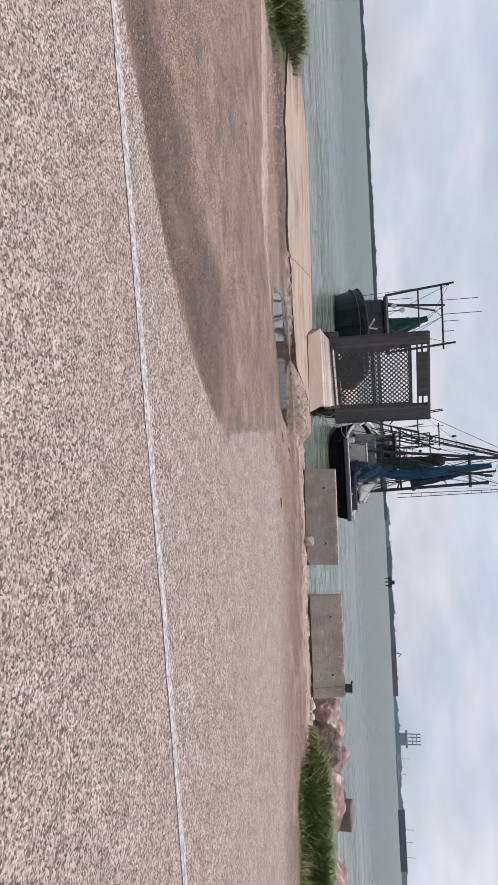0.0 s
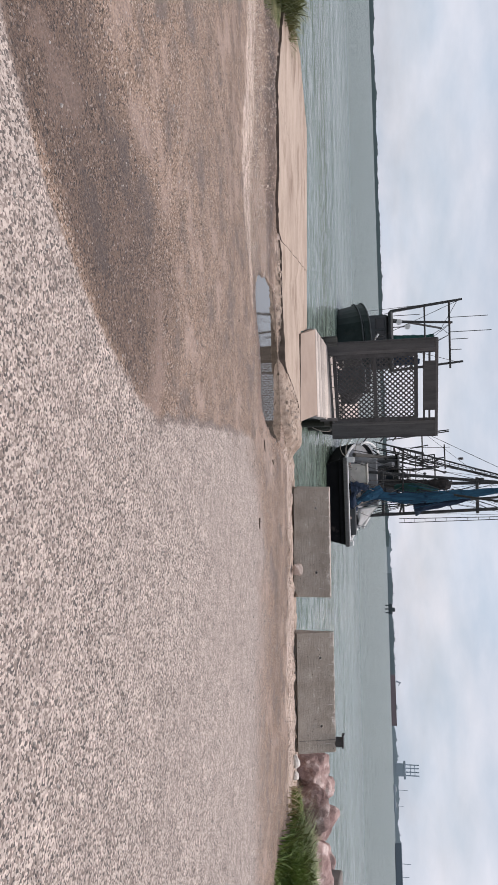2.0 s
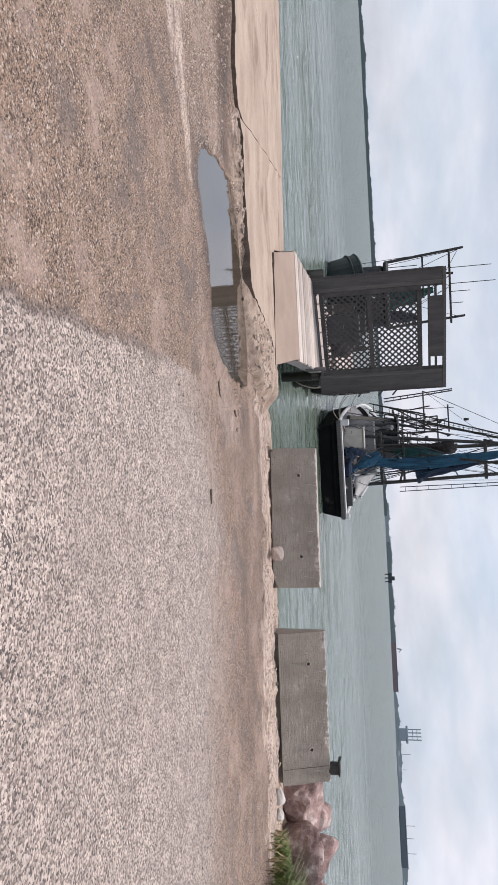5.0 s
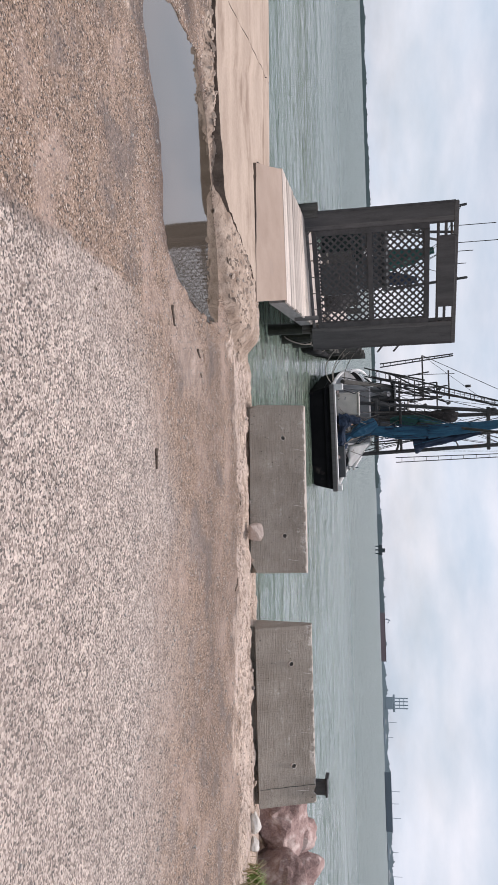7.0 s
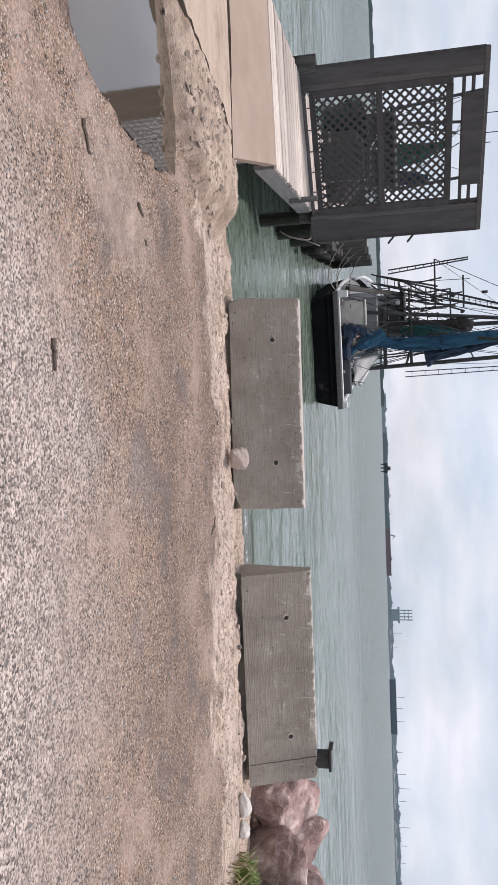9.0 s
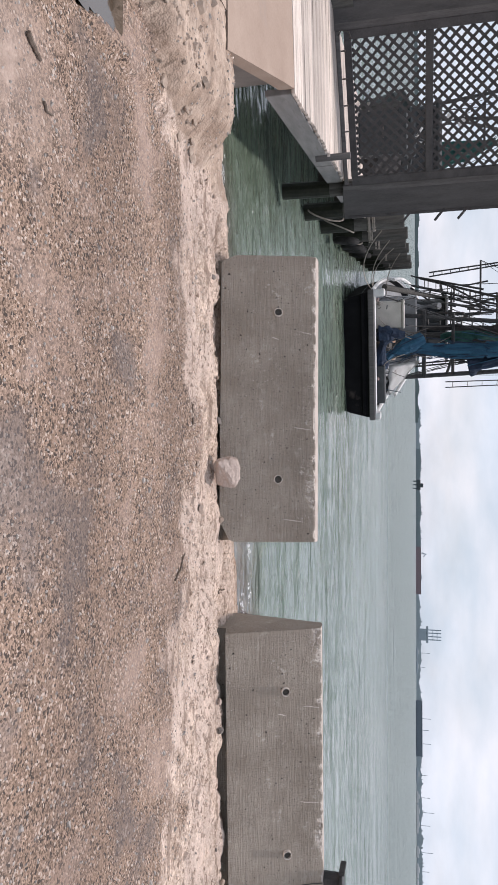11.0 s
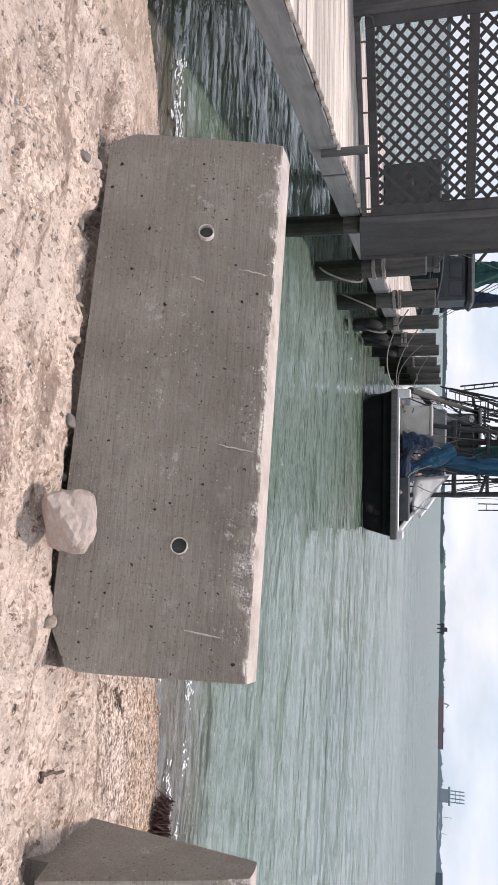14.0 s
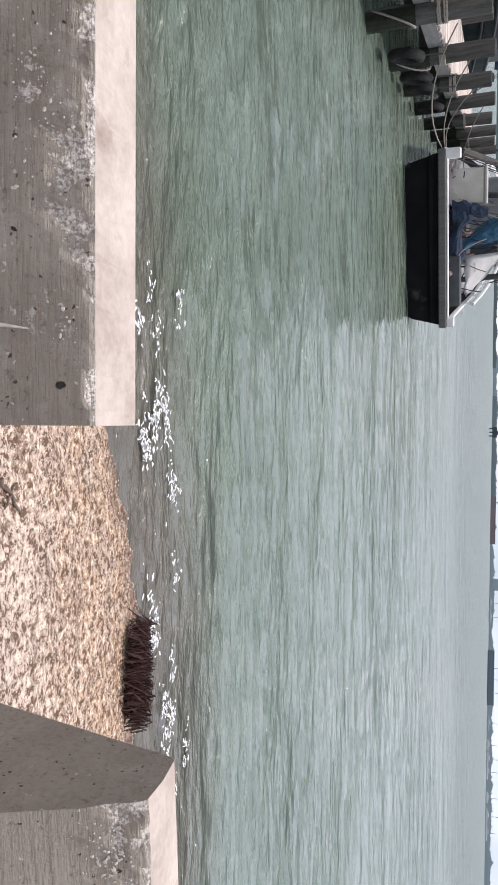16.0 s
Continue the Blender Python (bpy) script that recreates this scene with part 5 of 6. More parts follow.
def net(root, pts, r, mat, label, seed):
    """A hanging bundle of net: a fluted, tapering, sagging bag."""
    bm = bmesh.new()
    curve = [Vector(p) for p in pts]
    n, k = 60, 32
    rings = []
    for i in range(n + 1):
        t = i / n * (len(curve) - 1)
        j = min(int(t), len(curve) - 2)
        c = curve[j].lerp(curve[j + 1], t - j)
        d = (curve[j + 1] - curve[j]).to_track_quat("Z", "Y")
        u = i / n
        rr = r(u)
        ring = []
        for a in range(k):
            ang = a * math.tau / k
            fl = 1 + 0.14 * math.sin(ang * 5 + seed + u * 3) + 0.09 * math.sin(ang * 11 + seed * 2 - u * 5) + 0.30 * noise.fractal(Vector((math.cos(ang) * 1.6, math.sin(ang) * 1.6, u * 5 + seed)), 1.0, 2.0, 3)
            ring.append(bm.verts.new(c + d @ Vector((rr * fl * math.cos(ang), rr * fl * math.sin(ang), 0))))
        rings.append(ring)
    for a, b in zip(rings, rings[1:]):
        for q in range(k):
            bm.faces.new((a[q], a[(q + 1) % k], b[(q + 1) % k], b[q]))
    bm.faces.new(rings[0][::-1])
    bm.faces.new(rings[-1])
    return part("net", bm, mat, root, label, smooth=True)


def shrimp_boat_stern():
    """Moored stern towards the shore. Local y runs to the bow, x to starboard."""
    root = thing("shrimp_boat", pose(-4.02, 33.9, WATER, 0, 0, 15.5), "black-hulled shrimp boat with white rail and hanging blue nets", "boat", "moored shrimp boats")
    bm, rail, rows = hull_bm(12.5, 4.1, 3.7, 0.82, 2.0, 0.9)
    hull = part("hull", bm, M_HULL, root)
    part("deck", deck_bm(rows, 0.28), M_HOUSEGREY, root)
    for s in (-1, 1):
        part("cap_rail", tube([p + Vector((0, 0, 0.03)) for p in rail[s]], 0.065, 6), M_WHITE, root, "white capping rail")
        bw = [p + Vector((-s * 0.02, 0, 0.32)) for p in rail[s][9:]]
        part("bow_rail", tube(bw, 0.06, 6), M_WHITE, root, "white tubular bow rail")
        for p in rail[s][10::3]:
            part("stanchion", rod(p, p + Vector((0, 0, 0.32)), 0.022, n=6), M_WHITE, root)
    part("transom_rail", box((3.9, 0.10, 0.17), (0, -0.05, 0.80), 0.02), M_TIMBER, root, "grey timber belting")
    part("transom_cap", box((3.86, 0.26, 0.04), (0, 0.10, 0.91), 0.012), M_WHITE, root, "white capping board")
    part("quarter_post", box((0.22, 0.3, 0.34), (-1.84, 0.12, 1.03), 0.02), M_WHITE, root, "white corner post")
    part("quarter_post", box((0.2, 0.3, 0.14), (1.84, 0.12, 0.98), 0.02), M_WHITE, root, "white corner post")
    part("rub_rail", box((3.62, 0.07, 0.10), (0, -0.03, 0.55), 0.02), M_HULL, root)
    # gear on the after deck
    box_m = part("fish_box", box((0.78, 0.8, 1.05), (-1.14, 1.0, 1.16), 0.03), M_FISHBOX, root, "pale grey insulated fish box")
    part("box_lid", box((0.84, 0.86, 0.07), (-1.14, 1.0, 1.72), 0.02), M_FISHBOX, box_m)
    part("sorting_table", box((1.15, 0.7, 0.34), (0.95, 0.75, 1.0), 0.02), M_HOUSEDARK, root, "dark sorting table")
    sheet = bmesh.new()
    gx, gy = 8, 6
    vs = [[sheet.verts.new((0.42 + 0.95 * i / gx, 1.0 + 0.9 * j / gy - 0.1 * i / gx, 1.25 + (0.85 * (1 - i / gx) + 0.12) * (j / gy) ** 0.8 + 0.03 * math.sin(i * 1.7 + j))) for j in range(gy + 1)] for i in range(gx + 1)]
    for a, b in zip(vs, vs[1:]):
        for j in range(gy):
            sheet.faces.new((a[j], b[j], b[j + 1], a[j + 1]))
    bmesh.ops.solidify(sheet, geom=sheet.faces[:], thickness=0.025)
    part("white_chute", sheet, M_WHITE, root, "white sloping tarpaulin chute", smooth=True)
    # deckhouse
    house = part("deckhouse", box((2.3, 3.0, 1.35), (-0.25, 6.2, 1.45), 0.05), M_HOUSEGREY, root, "grey deckhouse")
    wheel = part("wheelhouse", box((2.0, 1.9, 1.05), (-0.25, 6.6, 2.6), 0.05), M_HOUSEDARK, root, "dark wheelhouse")
    part("roof", box((2.4, 2.4, 0.09), (-0.25, 6.55, 3.17), 0.03), M_HOUSEGREY, wheel)
    for x in (-0.85, -0.25, 0.35):
        part("window", box((0.46, 0.03, 0.46), (x, 5.635, 2.72), 0.01), M_WINDOW, wheel, "dark wheelhouse window")
    part("door", box((0.62, 0.04, 1.15), (0.35, 4.68, 1.42), 0.01), M_HOUSEDARK, house)
    part("vent", tube([(-1.1, 5.2, 2.1), (-1.1, 5.2, 2.75), (-1.1, 5.05, 2.9)], 0.12, 8), M_HOUSEGREY, house)
    winch = part("winch", rod((-0.55, 4.1, 1.0), (0.55, 4.1, 1.0), 0.28, n=14), M_RIG, root, "dark trawl winch")
    for x in (-0.6, 0.0, 0.6):
        part("flange", rod((x - 0.03, 4.1, 1.0), (x + 0.03, 4.1, 1.0), 0.4, n=16), M_STEEL, winch)
    # gallows and mast
    for x0, x1 in ((-1.05, -0.30), (1.2, 0.95)):
        part("gallows_leg", rod((x0, 3.3, 0.6), (x1, 3.6, 7.6), 0.075), M_RIG, root)
    part("mast", rod((-0.1, 5.0, 0.6), (-0.1, 5.0, 9.5), 0.1, 0.07), M_RIG, root)
    part("spreader", box((1.7, 0.1, 0.14), (0.30, 3.55, 6.7), 0.02), M_RIG, root)
    part("gallows_beam", box((2.3, 0.12, 0.14), (0.05, 3.35, 2.35), 0.02), M_RIG, root)
    part("gallows_beam", box((2.0, 0.12, 0.10), (0.05, 3.4, 3.3), 0.02), M_RIG, root)
    part("boom", rod((-0.1, 4.9, 2.3), (0.2, 0.8, 7.4), 0.06, 0.05), M_RIG, root)
    truss(root, (-2.0, 6.4, 1.9), (-0.15, 5.2, 8.6), 0.36)
    truss(root, (-1.9, 7.2, 2.2), (0.0, 6.5, 8.9), 0.3)
    truss(root, (1.62, 4.4, 3.1), (1.40, 3.8, 9.0), 0.2, rungs=12, r=0.018)
    truss(root, (0.85, 4.0, 2.0), (0.42, 3.8, 8.0), 0.1, "derrick", 14)
    # cross trees with lamps and aerials
    for z, x0, x1 in ((4.4, -2.6, -0.7), (5.5, -1.9, -0.65), (5.0, -1.4, 0.4)):
        part("cross_tree", rod((x0, 6.6, z), (x1, 6.4, z), 0.035, n=6), M_RIG, root)
    truss(root, (-2.15, 8.6, 2.6), (-2.5, 8.4, 5.9), 0.16, "aerial_mast", 10)
    for x, y, z0, z1 in ((-1.75, 7.0, 3.2, 5.8), (-1.2, 7.2, 3.2, 5.2), (-0.6, 7.3, 3.2, 4.9), (0.2, 6.6, 3.2, 5.4), (0.55, 6.2, 3.2, 4.6)):
        part("aerial", rod((x, y, z0), (x + 0.03, y, z1), 0.014, n=5), M_RIG, root)
    part("radar", box((0.9, 0.14, 0.1), (-0.3, 6.4, 3.75), 0.03), M_WHITE, root, "white radar bar")
    part("radar_post", rod((-0.3, 6.4, 3.2), (-0.3, 6.4, 3.72), 0.05, n=8), M_RIG, root)
    for x, y, z in ((-1.25, 5.6, 6.2), (-0.45, 3.6, 6.9), (0.45, 3.6, 6.55), (-1.0, 6.4, 4.35), (0.2, 1.0, 7.2), (0.75, 4.2, 5.2)):
        b = part("block", rod((x - 0.05, y, z), (x + 0.05, y, z), 0.12, n=12), M_RIG, root, "dark pulley block")
    rnd = random.Random(77)
    tops = [(-0.2, 5.2, 8.5), (-0.1, 5.0, 9.3), (1.35, 4.0, 8.8), (-0.3, 3.6, 7.2), (0.95, 3.6, 7.2)]
    feet = [(-1.8, 0.3, 0.95), (-2.0, 3.5, 1.0), (1.4, 4.0, 1.2), (-1.4, 8.0, 2.4), (-1.9, 7.5, 1.6), (1.8, 8.2, 1.7), (-0.2, 12.2, 2.1), (-1.0, 6.0, 3.2), (0.6, 6.0, 3.2), (-2.6, 6.6, 4.4), (0.2, 0.8, 7.4)]
    for i in range(34):
        wire(root, rnd.choice(tops), rnd.choice(feet), rnd.choice((0.009, 0.013)))
    # nets
    net(root, [(-0.05, 2.5, 7.6), (0.12, 2.5, 5.8), (0.20, 2.4, 4.2), (0.16, 2.3, 2.9), (0.0, 2.1, 1.8)], lambda u: 0.11 + 0.12 * math.sin(u * math.pi) + 0.16 * max(0, u - 0.75), M_NETBLUE, "bright blue hanging trawl net", 1)
    net(root, [(0.30, 2.7, 6.3), (0.50, 2.7, 5.2), (0.68, 2.6, 4.1), (0.74, 2.6, 3.75)], lambda u: 0.08 + 0.18 * u ** 0.8, M_NETDARK, "dark blue net bag hung slantwise", 4)
    net(root, [(-0.20, 3.6, 5.5), (-0.30, 3.5, 4.9), (-0.42, 3.5, 4.0), (-0.48, 3.5, 2.2)], lambda u: 0.08 + 0.17 * max(0.0, 1 - ((u - 0.2) / 0.28) ** 2), M_NETBROWN, "dark tarred net bundled by the gallows", 6)
    net(root, [(0.02, 3.9, 5.0), (-0.05, 3.8, 4.0), (-0.12, 3.8, 2.9)], lambda u: 0.06 + 0.22 * math.sin(u * 3.0), M_NETGREEN, "teal green hanging net", 8)
    net(root, [(-0.75, 0.42, 1.1), (-0.55, 0.45, 1.25), (-0.3, 0.6, 1.12), (0.2, 0.75, 0.98), (0.5, 0.8, 0.95)], lambda u: 0.17 + 0.06 * math.sin(u * 9), M_NETDARK, "dark blue net heaped along the after rail", 10)
    net(root, [(-0.55, 0.55, 1.75), (-0.62, 0.42, 1.35), (-0.6, 0.4, 1.0)], lambda u: 0.10 + 0.10 * u, M_NETDARK, "dark blue net thrown over the fish box", 11)
    net(root, [(-0.3, 1.9, 2.3), (-0.05, 1.7, 1.8), (0.1, 1.5, 1.4), (0.25, 1.4, 1.15)], lambda u: 0.17 + 0.06 * math.sin(u * 6), M_NETBLUE, "loose blue net over the winch", 12)
    for k in range(46):
        t = rnd.random()
        x, z = 0.10 + 0.05 * t + rnd.uniform(-0.25, 0.25), 5.2 - 3.2 * t
        part("net_strand", tube(sag((x, 2.25 + rnd.uniform(-0.15, 0.15), z), (x + rnd.uniform(-0.35, 0.35), 2.1, max(1.1, z - rnd.uniform(0.6, 1.6))), rnd.uniform(-0.05, 0.1), 5), 0.012, 4), rnd.choice((M_NETBLUE, M_NETDARK)), root)
    # clutter round the after deck
    for k, (x, y, z) in enumerate(((-1.62, 0.5, 0.98), (-1.5, 0.45, 1.02), (0.75, 0.4, 0.95), (1.35, 0.5, 0.98))):
        ball = part("float", rock_bm((0.08, 0.08, 0.07), 40 + k, 2, 0.1), rnd.choice((M_ROPE, M_GRANITE)), root, "small round net float", smooth=True)
        ball.matrix_basis = pose(x, y, z)
    for k in range(16):
        a = Vector((rnd.uniform(-1.7, 1.2), rnd.uniform(0.25, 1.2), rnd.uniform(0.95, 1.3)))
        b = Vector((max(-1.6, min(1.3, a.x + rnd.uniform(-0.9, 0.9))), rnd.uniform(0.4, 2.4), rnd.uniform(1.2, 2.6)))
        part("rope", tube(sag(a, b, rnd.uniform(0.05, 0.3), 7), 0.012, 4), rnd.choice((M_ROPEDK, M_NETDARK, M_ROPE)), root)
    for k in range(9):
        z = 2.5 + 0.35 * k
        part("rung", rod((-0.98 + 0.08 * k, 3.35, z), (-0.6 + 0.05 * k, 3.4, z + rnd.uniform(-0.05, 0.05)), 0.022, n=5), M_RIG, root)
    for x0, z0, x1, z1 in ((-1.75, 1.9, -0.5, 3.6), (-1.6, 2.6, -0.4, 2.4), (-1.9, 3.0, -1.0, 4.6), (-1.4, 3.1, -0.6, 5.4), (-2.1, 2.2, -1.6, 4.4), (0.5, 2.4, 1.15, 4.4)):
        part("brace", rod((x0, 6.2, z0), (x1, 5.2, z1), 0.035, n=6), M_RIG, root)
    for k in range(26):
        p0 = Vector((rnd.uniform(-1.9, 0.3), rnd.uniform(5.0, 8.0), rnd.uniform(2.2, 4.4)))
        if k % 3 == 0:
            q0 = p0 + Vector((rnd.uniform(0.4, 1.1), rnd.uniform(-0.3, 0.3), rnd.uniform(-0.1, 0.1)))
        else:
            q0 = p0 + Vector((rnd.uniform(-0.25, 0.35), rnd.uniform(-0.4, 0.2), rnd.uniform(0.7, 2.2)))
        part("spar", rod(p0, q0, rnd.choice((0.02, 0.03, 0.045)), n=6), M_RIG, root)
    for k in range(10):
        p0 = (rnd.uniform(-1.7, 0.4), rnd.uniform(4.5, 7.5), rnd.uniform(3.0, 6.2))
        part("block", rock_bm((0.09, 0.07, 0.12), 700 + k, 2, 0.1), M_RIG, root, "dark pulley block").matrix_basis = pose(*p0)
    part("brace", rod((0.5, 3.45, 3.3), (1.2, 4.4, 3.15), 0.05, n=6), M_RIG, root)
    part("brace", rod((0.7, 3.4, 5.4), (1.05, 4.1, 5.6), 0.03, n=6), M_RIG, root)
    part("log_boom", rod((-1.95, 1.2, 1.15), (-1.3, 6.5, 3.1), 0.09, 0.07), M_PILE, root, "dark timber boom along the side")
    for k in range(7):
        a = Vector((rnd.uniform(-1.7, 1.3), rnd.uniform(0.3, 1.6), rnd.uniform(1.0, 1.4)))
        b = Vector((rnd.uniform(-1.2, 0.8), rnd.uniform(2.4, 3.6), rnd.uniform(2.2, 3.4)))
        part("rope", tube(sag(a, b, rnd.uniform(0.1, 0.4)), 0.016, 5), M_ROPEDK, root)
    return root


shrimp_boat_stern()


def shrimp_boat_bow():
    """Moored bow towards the shore beyond the dock. Local y runs to the stern here: the boat is turned round."""
    root = thing("shrimp_boat", pose(-17.6, 53.2, WATER, 0, 0, 180 + 17), "dark green shrimp boat with grey deckhouse and tall mast frame", "boat", "moored shrimp boats")
    bm, rail, rows = hull_bm(12.5, 4.9, 4.3, 0.9, 1.95, 1.0)
    part("hull", bm, M_HULLGREEN, root)
    part("deck", deck_bm(rows, 0.3), M_HOUSEGREY, root)
    for s in (-1, 1):
        part("cap_rail", tube([p + Vector((0, 0, 0.02)) for p in rail[s]], 0.06, 6), M_HOUSEDARK, root)
        part("rub_rail", tube([Vector((p.x * 0.99, p.y, p.z - 0.42)) for p in rail[s]], 0.05, 6), M_HOUSEDARK, root)
    house = part("deckhouse", box((3.3, 3.2, 2.1), (0, 7.2, 1.9), 0.12), M_HOUSEDARK, root, "dark deckhouse with front windows")
    part("visor", box((3.7, 3.7, 0.28), (0, 7.3, 3.08), 0.12), M_HOUSEDARK, house)
    for x in (-1.15, -0.4, 0.4, 1.15):
        part("window", box((0.6, 0.03, 0.55), (x, 8.81, 2.45), 0.01), M_WINDOW, house, "dark wheelhouse window")
    part("anchor_stock", rod((-0.55, 11.4, 1.7), (0.35, 11.7, 2.35), 0.05), M_WHITE, root, "pale anchor shank")
    part("anchor_arm", rod((-0.1, 11.6, 1.75), (-0.25, 11.6, 2.5), 0.045), M_WHITE, root)
    # mast frame
    for x0, x1, z1 in ((2.0, 2.5, 7.5), (1.35, 1.1, 6.9), (-1.75, -1.35, 7.5)):
        part("mast_leg", rod((x0, 6.6, 3.1), (x1, 6.4, z1), 0.09, 0.07), M_RIG, root)
    part("spreader", box((4.2, 0.12, 0.12), (0.35, 6.5, 6.7), 0.02), M_RIG, root)
    part("spreader", box((2.4, 0.1, 0.1), (1.0, 6.5, 5.2), 0.02), M_RIG, root)
    part("boom", rod((1.5, 6.3, 3.2), (0.9, 4.0, 6.4), 0.07), M_RIG, root)
    for x, z0, z1 in ((1.4, 6.7, 9.0), (0.5, 6.7, 9.2), (0.05, 6.7, 7.8), (-0.6, 6.7, 7.4), (1.7, 3.2, 4.9)):
        part("aerial", rod((x, 6.6, z0), (x, 6.6, z1), 0.022, n=5), M_RIG, root)
    for x, z in ((1.2, 3.6), (0.9, 4.1)):
        lamp = part("searchlight", rod((x, 8.2, z), (x, 7.9, z), 0.17, n=12), M_WHITE, root, "white searchlight drum")
        part("lamp_post", rod((x, 8.0, 3.2), (x, 8.0, z), 0.035, n=6), M_RIG, root)
    rnd = random.Random(9)
    for i in range(14):
        a = rnd.choice([(2.4, 6.4, 7.2), (1.1, 6.4, 6.9), (-1.4, 6.4, 7.2), (0.35, 6.5, 6.7)])
        b = rnd.choice([(2.1, 0.6, 1.0), (-2.1, 0.6, 1.0), (0, 12.0, 2.0), (1.5, 8.6, 3.2), (-1.5, 8.6, 3.2), (0.9, 4.0, 6.4), (2.2, 5.0, 1.2)])
        wire(root, a, b, 0.016)
    net(root, [(0.35, 4.6, 5.9), (0.1, 4.5, 4.4), (-0.1, 4.4, 2.6)], lambda u: 0.15 + 0.55 * u, M_NETGREEN, "dark teal net hung over the deck", 3)
    net(root, [(-1.2, 3.2, 5.0), (-1.0, 3.2, 3.4), (-0.9, 3.2, 1.8)], lambda u: 0.15 + 0.5 * u, M_NETDARK, "dark bundled net", 5)
    return root


shrimp_boat_bow()


def mooring(a, b, drop, r=0.013):
    ob = mesh_ob("mooring_line", tube(sag(a, b, drop, 13), r, 5), M_ROPE)
    tagged(ob, "bleached mooring line from boat to piling", "rope", "mooring lines")


mooring(dock(12.4, -0.3, 0.45), Vector((-6.05, 34.3, -0.15)), 0.22)
mooring(dock(14.8, -0.3, 0.5), Vector((-6.1, 34.6, -0.1)), 0.3)
mooring(dock(10.0, -0.3, 0.35), Vector((-6.0, 34.1, -0.15)), 0.35)
mooring(dock(17.2, -0.3, 0.6), Vector((-6.7, 37.5, 0.1)), 0.15)

# ---- shore rocks, plants and litter ----
ROCKS = [  # x, y, z, sizes, turn
    (3.52, 18.75, -0.20, (0.50, 0.45, 0.50), 10), (4.25, 18.35, -0.22, (0.62, 0.55, 0.50), 50), (5.1, 18.3, -0.30, (0.80, 0.6, 0.55), 20),
    (4.2, 20.1, -0.45, (0.48, 0.42, 0.62), 80), (5.1, 20.6, -0.42, (0.65, 0.55, 0.72), 130), (6.1, 19.4, -0.38, (0.90, 0.7, 0.62), 15),
    (6.3, 21.6, -0.6, (0.7, 0.6, 0.7), 60), (7.3, 18.6, -0.25, (0.95, 0.7, 0.60), 35), (8.2, 20.4, -0.4, (1.0, 0.8, 0.6), 95), (3.3, 19.8, -0.7, (0.42, 0.36, 0.45), 0),
    (9.5, 19.3, -0.25, (1.0, 0.8, 0.6), 70), (8.8, 22.2, -0.55, (0.9, 0.8, 0.6), 150), (10.8, 21.5, -0.4, (1.2, 0.9, 0.7), 20), (2.5, 19.5, -0.8, (0.34, 0.3, 0.26), 33),
]
for k, (x, y, z, size, rz) in enumerate(ROCKS):
    boulder(x, y, z, size, 500 + k, M_GRANITE, label="rough pink granite boulder on the shore bank", rz=rz, group="granite boulders")
boulder(3.16, 17.75, -0.42, (0.16, 0.11, 0.09), 610, M_WHITESTONE, "stone", "small white bleached stone beside a barrier")
boulder(3.42, 17.72, -0.43, (0.14, 0.10, 0.07), 611, M_WHITESTONE, "stone", "small white bleached stone beside a barrier")
sq = thing("timber_block", pose(6.1, 19.6, -0.25, 4, 0, 8), "dark square block standing among the boulders", "block")
part("body", box((0.62, 0.5, 0.75), (0, 0, 0.2), 0.03), M_PADSIDE, sq)


def blades(name, label, count, region, height, material, seed, lean=0.35, wide=0.012):
    """Many bent blades in one object."""
    rnd = random.Random(seed)
    verts, faces = [], []
    for _ in range(count):
        x, y = region(rnd)
        z = float(ground_z(x, y)) - 0.02
        h = height * rnd.uniform(0.45, 1.15)
        a = rnd.uniform(0, math.tau)
        dx, dy = math.cos(a), math.sin(a)
        w = wide * rnd.uniform(0.7, 1.5)
        l = lean * h * rnd.uniform(0.3, 1.4)
        b = len(verts)
        sx, sy = -dy * w, dx * w
        for t, k in ((0, 1.0), (0.5, 0.9), (1.0, 0.1)):
            cx, cy, cz = x + dx * l * t * t, y + dy * l * t * t, z + h * (t - 0.18 * t * t)
            verts += [(cx - sx * k, cy - sy * k, cz), (cx + sx * k, cy + sy * k, cz)]
        faces += [(b, b + 1, b + 3, b + 2), (b + 2, b + 3, b + 5, b + 4)]
    me = bpy.data.meshes.new(name)
    me.from_pydata(verts, [], faces)
    me.materials.append(material)
    return tagged(new(name, me), label, "plants", kind="stuff")


def clumped(x0, x1, y0, y1, n, spread, seed):
    r0 = random.Random(seed)
    cs = [(r0.uniform(x0, x1), r0.uniform(y0, y1)) for _ in range(n)]

    def pick(rnd):
        c = rnd.choice(cs)
        return c[0] + rnd.gauss(0, spread), c[1] + rnd.gauss(0, spread)
    return pick


blades("green_plants", "dense bright green grass on the bank", 30000, clumped(4.3, 12.5, 15.7, 17.7, 150, 0.22, 1), 0.40, M_BLADE, 31, 1.3, 0.0085)
blades("green_plants", "olive leafy weeds among the grass", 9000, clumped(4.4, 12.0, 16.2, 17.8, 46, 0.17, 9), 0.46, M_BLADEDRY, 37, 1.5, 0.014)
blades("green_plants", "lower green grass along the bank's edge", 7000, clumped(4.3, 11.0, 15.1, 15.9, 70, 0.18, 2), 0.15, M_BLADE, 32, 0.9, 0.006)
blades("green_plants", "grass tufts beside the boulders", 2600, clumped(3.85, 4.3, 17.2, 17.7, 9, 0.10, 6), 0.22, M_BLADE, 33, 0.8, 0.006)
blades("dry_grass", "dry straw among the grass", 1500, clumped(3.6, 11.0, 15.2, 17.6, 60, 0.2, 3), 0.3, M_STRAW, 34, 0.7, 0.007)
